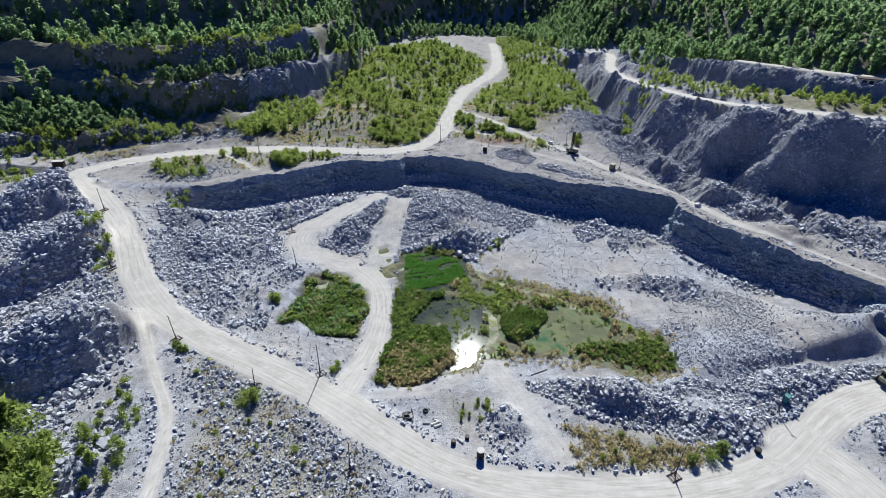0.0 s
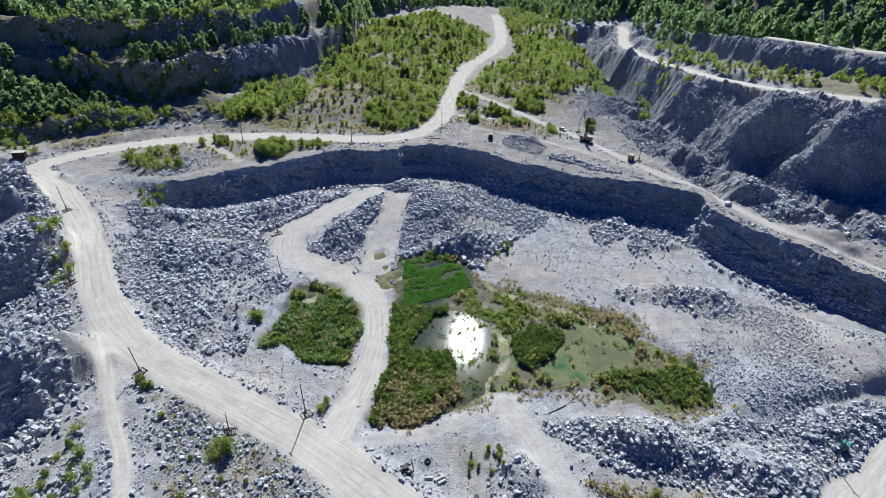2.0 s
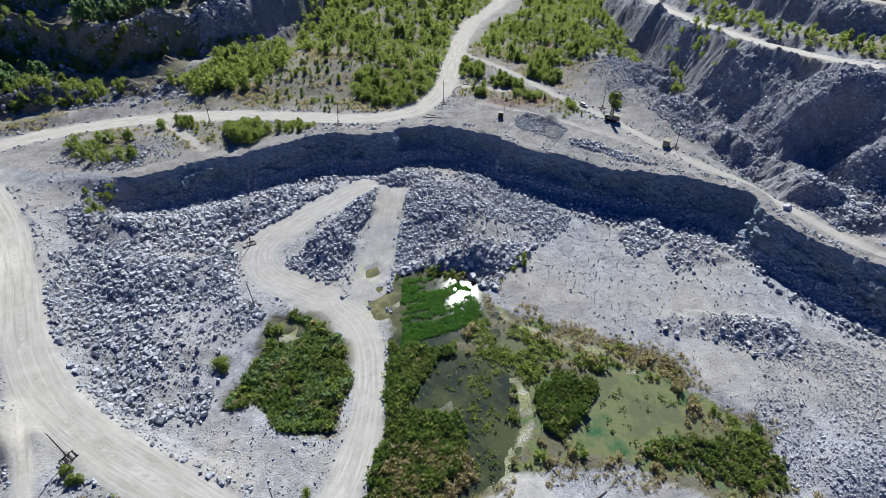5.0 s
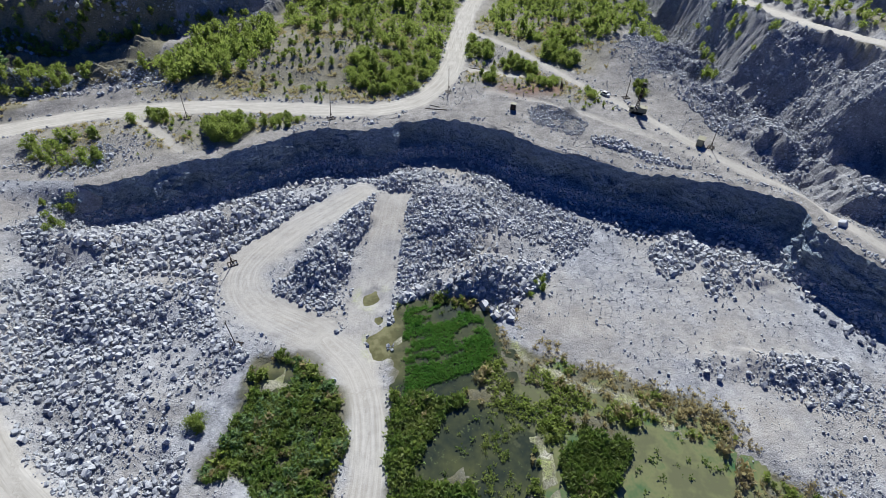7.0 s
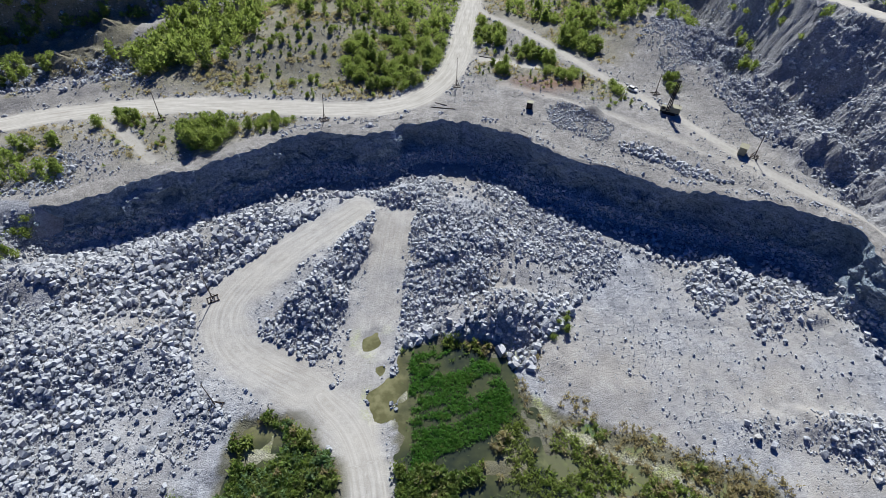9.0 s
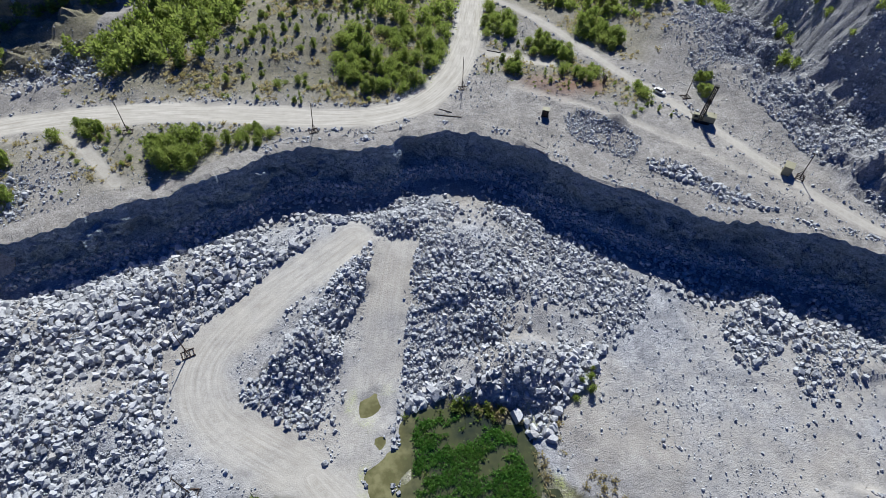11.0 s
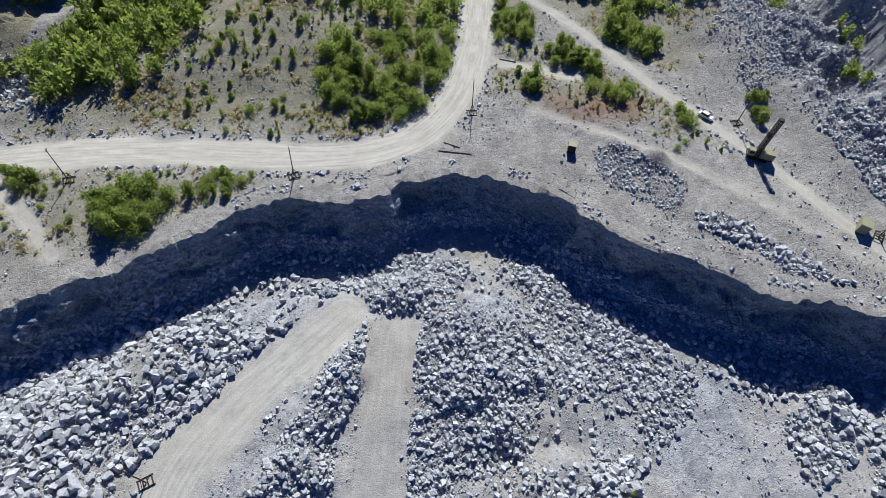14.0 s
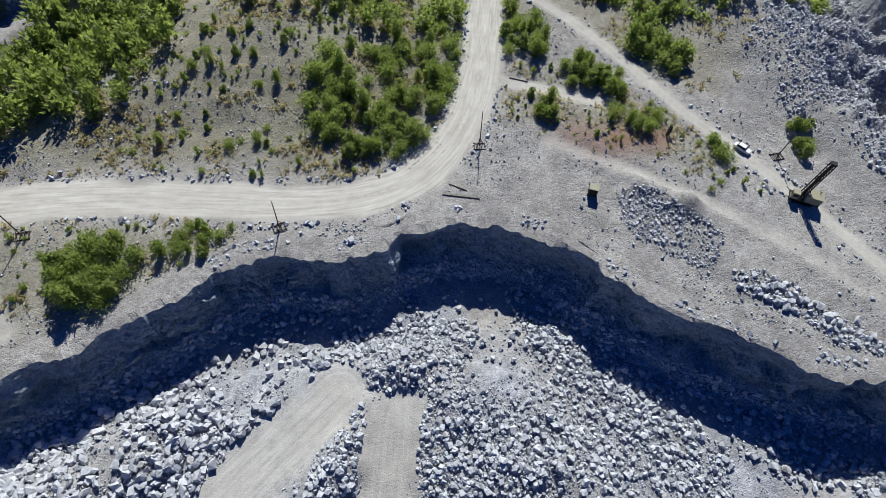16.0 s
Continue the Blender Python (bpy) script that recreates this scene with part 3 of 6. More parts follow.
    h = maths(t, "ADD", maths(t, "MULTIPLY", fine, 0.35), maths(t, "MULTIPLY", noise_of(t, pos, 0.8, 3), 0.45))
    h = maths(t, "SUBTRACT", h, maths(t, "ADD", maths(t, "MULTIPLY", grit, 0.3), maths(t, "MULTIPLY", sand, 0.4)))
    h = maths(t, "MULTIPLY", h, maths(t, "SUBTRACT", maths(t, "SUBTRACT", 1.0, maths(t, "MULTIPLY", attr(t, "road"), 0.65)), maths(t, "MULTIPLY", attr(t, "dust"), 0.3)))
    bump(t, p, h, 0.75, 0.36)
    return m


def make_rock_material(name, dark, light, tint_random=True):
    m, t, p = material(name, 0.88, 0, 0.2)
    pos = position(t)
    geo = t.nodes.new("ShaderNodeNewGeometry")
    rnd = geo.outputs["Random Per Island"]
    base = ramp_of(t, rnd, [(0.0, dark), (0.45, tuple(0.5 * (a + b) for a, b in zip(dark, light))), (0.93, light), (1.0, (0.42, 0.37, 0.31))])
    spots = noise_of(t, pos, 1.4, 6, 0.75)
    col = mixed(t, 0.55, base, ramp_of(t, spots, [(0.3, dark), (0.55, light), (0.75, tuple(min(1, 1.15 * a) for a in light))]))
    t.links.new(col, p.inputs["Base Color"])
    bump(t, p, noise_of(t, pos, 2.2, 6, 0.7), 0.6, 0.3)
    return m


def make_cliff_material():
    m, t, p = material("cliff_rock", 0.9, 0, 0.2)
    pos = position(t)
    mapping = t.nodes.new("ShaderNodeMapping")
    mapping.inputs["Scale"].default_value = (1, 1, 2.4)
    t.links.new(pos, mapping.inputs["Vector"])
    beds, fine, big = noise_of(t, mapping.outputs[0], 0.5, 6, 0.7), noise_of(t, pos, 2.4, 6, 0.75), noise_of(t, pos, 0.11, 4)
    col = ramp_of(t, beds, [(0.38, (0.17, 0.22, 0.29)), (0.5, (0.38, 0.47, 0.57)), (0.62, (0.58, 0.69, 0.80))])
    col = mixed(t, 0.45, col, ramp_of(t, fine, [(0.40, (0.12, 0.16, 0.21)), (0.60, (0.58, 0.68, 0.78))]))
    col = mixed(t, ramp_of(t, big, [(0.48, (0, 0, 0)), (0.6, (0.6, 0.6, 0.6))]), col, mixed(t, 0.4, col, (0.42, 0.45, 0.46)))
    t.links.new(col, p.inputs["Base Color"])
    bump(t, p, maths(t, "ADD", fine, maths(t, "MULTIPLY", beds, 2.0)), 1.0, 1.0)
    return m


def make_leaf_material(name, shade, lit, dry=(0.16, 0.15, 0.04), thin=0.45):
    m, t, p = material(name, 0.6, 0, 0.25)
    geo = t.nodes.new("ShaderNodeNewGeometry")
    rnd = geo.outputs["Random Per Island"]
    col = ramp_of(t, rnd, [(0.0, shade), (0.6, lit), (0.92, tuple(1.25 * c for c in lit)), (1.0, dry)])
    col = mixed(t, ramp_of(t, noise_of(t, position(t), 0.2, 4, 0.7), [(0.4, (0, 0, 0)), (0.62, (0.85, 0.85, 0.85))]), col, tuple(0.55 * a + 0.45 * b for a, b in zip(lit, dry)))
    own = t.nodes.new("ShaderNodeObjectInfo").outputs["Random"]
    col = mixed(t, maths(t, "MULTIPLY", own, 0.3), col, tuple(0.7 * c for c in shade))
    t.links.new(col, p.inputs["Base Color"])
    trans = node(t, "ShaderNodeBsdfTranslucent")
    t.links.new(mixed(t, 0.5, col, (*[1.35 * c for c in lit[:2]], lit[2])), trans.inputs["Color"])
    mix = t.nodes.new("ShaderNodeMixShader")
    mix.inputs[0].default_value = thin
    t.links.new(p.outputs[0], mix.inputs[1])
    t.links.new(trans.outputs[0], mix.inputs[2])
    t.links.new(mix.outputs[0], t.nodes["Material Output"].inputs["Surface"])
    return m


def plain(name, colour, rough_value=0.7, metal=0.0, wear=0.35, scale=3.0, worn=None):
    m, t, p = material(name, rough_value, metal, 0.35)
    tex = t.nodes.new("ShaderNodeTexCoord").outputs["Object"]
    n = noise_of(t, tex, scale, 6, 0.7)
    worn = worn or tuple(0.55 * c for c in colour)
    t.links.new(mixed(t, ramp_of(t, n, [(0.4, (0, 0, 0)), (0.7, (wear, wear, wear))]), colour, worn), p.inputs["Base Color"])
    bump(t, p, noise_of(t, tex, scale * 6, 3), 0.25, 0.02)
    return m


def make_water_material():
    m, t, p = material("pond_water", 0.05, 0, 0.5)
    pos = position(t)
    sep = t.nodes.new("ShaderNodeSeparateXYZ")
    t.links.new(pos, sep.inputs[0])
    east = ramp_of(t, maths(t, "ADD", maths(t, "MULTIPLY", sep.outputs["X"], 0.04), noise_of(t, pos, 0.12, 4)), [(0.9, (0, 0, 0)), (1.0, (1, 1, 1))])
    silt = ramp_of(t, noise_of(t, pos, 0.10, 4, 0.65), [(0.4, (0.03, 0.038, 0.024)), (0.6, (0.075, 0.082, 0.036))])
    algae = ramp_of(t, noise_of(t, pos, 0.11, 4, 0.65), [(0.42, (0.13, 0.135, 0.07)), (0.52, (0.175, 0.185, 0.085)), (0.66, (0.05, 0.12, 0.05))])
    col = mixed(t, east, silt, algae)
    puddle = maths(t, "MULTIPLY", ramp_of(t, maths(t, "SUBTRACT", maths(t, "MULTIPLY", sep.outputs["X"], -0.05), maths(t, "MULTIPLY", noise_of(t, pos, 0.3, 4), 0.5)), [(0.3, (0, 0, 0)), (0.62, (1, 1, 1))]), ramp_of(t, maths(t, "MULTIPLY", sep.outputs["Y"], 0.005), [(0.71, (0, 0, 0)), (0.74, (1, 1, 1))]))
    col = mixed(t, puddle, col, ramp_of(t, noise_of(t, pos, 0.35, 4), [(0.4, (0.12, 0.115, 0.05)), (0.6, (0.21, 0.20, 0.10))]))
    col = mixed(t, ramp_of(t, noise_of(t, pos, 0.9, 5, 0.7), [(0.6, (0, 0, 0)), (0.68, (0.5, 0.5, 0.5))]), col, (0.15, 0.18, 0.07))
    t.links.new(col, p.inputs["Base Color"])
    bump(t, p, noise_of(t, pos, 1.6, 3), 0.05, 0.06)
    return m


GROUND = make_ground_material()
ROCK = make_rock_material("broken_rock", (0.17, 0.182, 0.205), (0.56, 0.575, 0.60))
BLOCK = make_rock_material("quarried_block", (0.21, 0.22, 0.24), (0.58, 0.59, 0.61))
CLIFF = make_cliff_material()
LEAF = make_leaf_material("shrub_leaf", (0.085, 0.13, 0.03), (0.275, 0.35, 0.095), (0.40, 0.37, 0.16), 0.56)
FOREST_LEAF = make_leaf_material("forest_leaf", (0.08, 0.145, 0.085), (0.245, 0.36, 0.178), (0.33, 0.36, 0.18), 0.6)
REED = make_leaf_material("reed_blade", (0.045, 0.085, 0.024), (0.175, 0.265, 0.065), (0.30, 0.25, 0.11))
GRASS = make_leaf_material("water_grass_blade", (0.035, 0.10, 0.025), (0.12, 0.28, 0.055), (0.20, 0.27, 0.07), 0.5)
DRY = make_leaf_material("dry_grass", (0.20, 0.17, 0.095), (0.40, 0.35, 0.21), (0.46, 0.38, 0.23), 0.6)
WATERM = make_water_material()
BARK = plain("bark", (0.09, 0.07, 0.05), 0.9)
IRON = plain("rusty_iron", (0.05, 0.04, 0.035), 0.75, 0.4, 0.6, 4, (0.12, 0.06, 0.035))
WOOD = plain("weathered_wood", (0.11, 0.085, 0.065), 0.9)
KHAKI = plain("khaki_paint", (0.30, 0.285, 0.19), 0.6, 0.0, 0.5)
DARK_STEEL = plain("dark_steel", (0.035, 0.034, 0.034), 0.6, 0.5)
PALE_METAL = plain("pale_painted_metal", (0.55, 0.53, 0.45), 0.6, 0.0, 0.5)
WHITE = plain("white_paint", (0.75, 0.75, 0.74), 0.35, 0.0, 0.15)
RUBBER = plain("tyre_rubber", (0.02, 0.02, 0.02), 0.9)
TEAL = plain("teal_paint", (0.06, 0.22, 0.2), 0.6)
CONCRETE = plain("pale_concrete", (0.55, 0.53, 0.49), 0.9)

ground_me = grid_mesh("ground", GX, GY, Z)
run = np.zeros(X.shape)
for line, _half in road_half[:7]:
    d, _, r = to_line(X, Y, line)
    run = np.where(d < 8, r, run)
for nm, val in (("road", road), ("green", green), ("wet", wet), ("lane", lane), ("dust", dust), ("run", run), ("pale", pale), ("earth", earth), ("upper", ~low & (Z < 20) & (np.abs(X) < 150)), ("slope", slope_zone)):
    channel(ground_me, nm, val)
ground_me.materials.append(GROUND)
ground_me.polygons.foreach_set("use_smooth", (slope_zone[:-1, :-1] < 0.3).ravel())
tagged(new("ground", ground_me), "pale grey quarry ground with chalky dirt haul roads", "ground", kind="structure")


def part(name, bm, mat, parent=None, label=""):
    me = bpy.data.meshes.new(name)
    bm.to_mesh(me)
    bm.free()
    if mat:
        me.materials.append(mat)
    ob = new(name, me)
    ob.parent = parent
    return tagged(ob, label)


def empty(name, m, label, category, group=""):
    ob = new(name)
    ob.matrix_world = m
    return tagged(ob, label, category, group)


# ---------------------------------------------------------------- the pit's cliff
def facets(u, v, size, seed, amount):
    """Blocky relief: the plane is split into uneven cells, each pushed in or out and tilted its own way."""
    u, v = np.asarray(u, float) / size, np.asarray(v, float) / size
    i, j = np.floor(u), np.floor(v)
    best, out = np.full(np.shape(u), 9e9), np.zeros(np.shape(u))
    for a in (-1, 0, 1):
        for b in (-1, 0, 1):
            du, dv = u - (i + a + 0.1 + 0.8 * hash2(i + a, j + b, seed)), v - (j + b + 0.1 + 0.8 * hash2(i + a, j + b, seed + 1))
            d = du * du + dv * dv
            push = hash2(i + a, j + b, seed + 2) - 0.5 + 0.9 * (hash2(i + a, j + b, seed + 3) - 0.5) * du + 0.9 * (hash2(i + a, j + b, seed + 4) - 0.5) * dv
            out = np.where(d < best, push, out)
            best = np.minimum(best, d)
    return amount * out


# undercut hollows in the face: x, y, half width, depth
HOLLOWS = [(-50, 225, 4.0, 3.6), (-16, 233, 4.2, 4.0), (14.5, 228, 5.0, 3.0), (23.5, 220, 4.5, 3.4), (37, 212.5, 5.5, 3.2), (-78, 207, 4.0, 2.0), (62, 203.5, 4.0, 2.4)]


def make_cliff():
    line = [(a, b) for a, b, _ in smooth_line(RIM, 3)]
    pts, acc = [], 0.0
    for (x0, y0), (x1, y1) in zip(line, line[1:]):
        n = max(1, int(math.hypot(x1 - x0, y1 - y0) / 0.42))
        pts += [(x0 + (x1 - x0) * k / n, y0 + (y1 - y0) * k / n) for k in range(n)]
    P = np.array(pts)
    T = np.gradient(P, axis=0)
    k = np.ones(9) / 9
    T = np.stack([np.convolve(np.pad(T[:, c], 4, "edge"), k, "valid") for c in (0, 1)], 1)
    T /= np.linalg.norm(T, axis=1)[:, None]
    N = np.stack([T[:, 1], -T[:, 0]], 1)                     # into the pit
    s = np.cumsum(np.r_[0, np.linalg.norm(np.diff(P, axis=0), axis=1)])
    top_z = lookup(Z, *(P - 5.0 * N).T)
    foot_z = lookup(Z, *(P + 5.0 * N).T) - 0.8
    def level(off):
        return lookup(Z, P[:, 0] + N[:, 0] * off, P[:, 1] + N[:, 1] * off)
    face_rows, caps = 40, 4
    rows = face_rows + caps - 1
    co = []
    lip = 1.3 * fbm(s, s * 0, 3.2, 5, 81) + 2.0 * fbm(s, s * 0, 11, 3, 83) + facets(s, s * 0, 2.2, 5, 0.5)
    lip = np.clip(lip, -0.9, 1.5)
    back = level(-4.3)
    for off, z in ((-5.3, level(-5.3) - 0.08), (-4.3, back + 0.03), (-3.2, np.maximum(level(-3.2), back) + 0.05), (-1.4, back + 0.06)):
        co.append(np.stack([P[:, 0] + N[:, 0] * off, P[:, 1] + N[:, 1] * off, z], 1))
    edge_z = back - 0.1 + 0.5 * fbm(s, s * 0, 1.5, 3, 85)
    hollow = np.zeros(len(s))
    for hx, hy, wide, deep in HOLLOWS:
        hollow = np.maximum(hollow, deep * np.exp(-(np.hypot(P[:, 0] - hx, P[:, 1] - hy) / wide) ** 2))
    foot_at = 0.62 + 0.16 * fbm(s, s * 0, 14, 3, 107)                  # where the rock face gives way to fallen debris
    for r in range(face_rows):
        f = r / (face_rows - 1)
        z = edge_z + (foot_z - edge_z) * f
        joints = facets(s, z * 1.15, 4.6, 7, 2.0) + facets(s + 0.35 * z, z * 1.5, 1.9, 11, 1.1) + 0.35 * facets(s, z * 1.3, 0.9, 13, 1.0)
        bed = 0.5 * fbm(s, z, 2.0, 3, 91) + 2.4 * fbm(s, z * 0.25, 13, 3, 99)
        cave = hollow * (0.3 * (1 - f) + math.exp(-((f - 0.5) / 0.2) ** 2))
        batter = 2.3 * f ** 0.8
        face = 0.5 + lip * (1 - 0.75 * f) + batter + (bed + joints) * min(1, 0.05 + 2.6 * f) - cave
        apron = np.clip((f - foot_at) / (1 - foot_at), 0, 1)
        spill = 2.2 + 4.4 * apron + 0.8 * fbm(s, z, 3.0, 4, 109)
        off = np.where(apron > 0, np.maximum(face * (1 - 0.7 * apron), spill * step(0, 0.25, apron) + face * (1 - step(0, 0.25, apron))), face)
        off = np.maximum(off, -1.5 + 0.3 * joints * (off < -1.2))
        co.append(np.stack([P[:, 0] + N[:, 0] * off, P[:, 1] + N[:, 1] * off, z], 1))
    debris = np.stack(co[-12:-1])
    n = len(P)
    co = np.concatenate(co)
    i = (np.arange(rows)[:, None] * n + np.arange(n - 1)[None, :]).ravel()
    me = raw_mesh("cliff_face", co, np.stack([i, i + n, i + n + 1, i + 1], 1))
    me.materials.append(CLIFF)
    me.materials.append(GROUND)
    cap = np.zeros(len(me.polygons), np.int32)
    cap[:4 * (n - 1)] = 1
    me.polygons.foreach_set("material_index", cap)
    channel(me, "upper", np.ones(len(me.vertices)))
    tagged(new("cliff_face", me), "shaded grey blasted rock face of the quarry bench", "cliff", kind="structure")
    return debris.reshape(-1, 3)


DEBRIS = make_cliff()

# ---------------------------------------------------------------- water
def make_water():
    xs, ys = np.linspace(-52, 70, 62), np.linspace(92, 174, 42)
    me = grid_mesh("water", xs, ys, np.full((len(ys), len(xs)), WATER))
    bm = bmesh.new()
    bm.from_mesh(me)
    gone = []
    for f in bm.faces:
        c = f.calc_center_median()
        px, py = np.array([c.x]), np.array([c.y])
        if max(edge_distance(px, py, q)[0] for q in (POND, POND_WEST, PUDDLE)) < -5 or lookup(Z, c.x, c.y) > WATER + 2.5:
            gone.append(f)
    bmesh.ops.delete(bm, geom=gone, context="FACES")
    bm.to_mesh(me)
    bm.free()
    me.materials.append(WATERM)
    tagged(new("water", me), "murky green shallow pond water with algae", "water", kind="structure")


make_water()

# ---------------------------------------------------------------- broken rock
rng = np.random.default_rng(5)


def rock_shapes(count, cuts):
    """Angular blocks about one metre across: the hull of a skewed box with some of its corners broken off."""
    shapes = []
    for k in range(count):
        bm = bmesh.new()
        size = rng.uniform(0.6, 1.0, 3) * (1.15, 0.95, 0.88)
        skew = rng.uniform(-0.28, 0.28, 3)
        broken = set(rng.permutation(8)[:cuts].tolist())
        for c in range(8):
            v = np.array([1.0 if c & 1 else -1.0, 1.0 if c & 2 else -1.0, 1.0 if c & 4 else -1.0]) * rng.uniform(0.55, 1.08, 3)
            ends = [v]
            if c in broken:
                ends = [v * (rng.uniform(0.2, 0.6), 1, 0.95), v * (0.95, rng.uniform(0.2, 0.6), 0.8)]
            for e in ends:
                e = e + np.array([skew[0] * e[2], skew[1] * e[2], skew[2] * e[0]])
                bm.verts.new(e * size * 0.5)
        got = bmesh.ops.convex_hull(bm, input=bm.verts)
        bmesh.ops.delete(bm, geom=list({g for g in got["geom_interior"] + got["geom_unused"] if isinstance(g, bmesh.types.BMVert)}), context="VERTS")
        bmesh.ops.triangulate(bm, faces=bm.faces)
        bm.verts.index_update()
        shapes.append((np.array([v.co[:] for v in bm.verts]), np.array([[v.index for v in f.verts] for f in bm.faces])))
        bm.free()
    return shapes


SHAPES = rock_shapes(10, 2) + rock_shapes(18, 4)
CHIPS = rock_shapes(16, 0)
GRIT = [(np.array([(-0.55, -0.4, -0.3), (0.6, -0.35, -0.3), (0.0, 0.6, -0.3), (0.05, 0.0, 0.42)]) * rng.uniform(0.7, 1.2, (4, 3)), np.array([[0, 1, 3], [1, 2, 3], [2, 0, 3]])) for _ in range(10)]


def turns(n, tilt=1.0):
    """n random rotation matrices."""
    q = rng.normal(size=(n, 4)) * (1, tilt, tilt, 1)
    q /= np.linalg.norm(q, axis=1)[:, None]
    w, x, y, z = q.T
    return np.stack([np.stack([1 - 2 * (y * y + z * z), 2 * (x * y - z * w), 2 * (x * z + y * w)], 1),
                     np.stack([2 * (x * y + z * w), 1 - 2 * (x * x + z * z), 2 * (y * z - x * w)], 1),
                     np.stack([2 * (x * z - y * w), 2 * (y * z + x * w), 1 - 2 * (x * x + y * y)], 1)], 1)


def scatter(name, shapes, places, sizes, mat, label, category, tilt=0.32, kind="stuff"):
    """Copies of the shapes at the places, joined into one mesh."""
    n = len(places)
    pick, R = rng.integers(len(shapes), size=n), turns(n, tilt)
    cos, fas, at = [], [], 0
    for k, (co, fa) in enumerate(shapes):
        idx = np.nonzero(pick == k)[0]
        if not len(idx):
            continue
        c = np.einsum("nij,vj->nvi", R[idx], co) * sizes[idx][:, None, None] + places[idx][:, None, :]
        fas.append((fa[None] + (np.arange(len(idx)) * len(co))[:, None, None] + at).reshape(-1, fa.shape[1]))
        cos.append(c.reshape(-1, 3))
        at += len(idx) * len(co)
    me = raw_mesh(name, np.concatenate(cos), np.concatenate(fas))
    me.materials.append(mat)
    return tagged(new(name, me), label, category, kind=kind)


# the strip where the ground steps down behind the cliff face
drop = np.zeros(X.shape)
for by in (-2, -1, 1, 2):
    for axis in (0, 1):
        other = np.roll(low, by, axis)
        drop = np.maximum(drop, (other != low) & (np.abs(np.roll(Z, by, axis) - Z) > 2.5))


def fill(poly, per_m2, lo, hi, skew=2.0, keep=None, sink=0.38, even=0.55):
    """Random places inside a polygon, more small sizes than large; none on roads or in water."""
    p = np.array(poly)
    (x0, y0), (x1, y1) = p.min(0), p.max(0)
    n = int((x1 - x0 + 5) * (y1 - y0 + 5) * per_m2)
    x, y = rng.uniform(x0 - 2.5, x1 + 2.5, n), rng.uniform(y0 - 2.5, y1 + 2.5, n)
    ok = (edge_distance(x, y, poly) > 2.6 * fbm(x, y, 7, 4, 271)) & (lookup(road, x, y) < 0.25) & (lookup(under, x, y) < 0.4) & (lookup(drop, x, y) < 0.05)
    ok &= rng.random(n) < np.clip(even + 1.7 * fbm(x, y, 13, 4, 31), 0.06, 1)
    if keep is not None:
        ok &= keep(x, y)
    x, y = x[ok], y[ok]
    size = lo + (hi - lo) * rng.random(len(x)) ** skew
    return np.stack([x, y, lookup(Z, x, y) + size * sink], 1), size


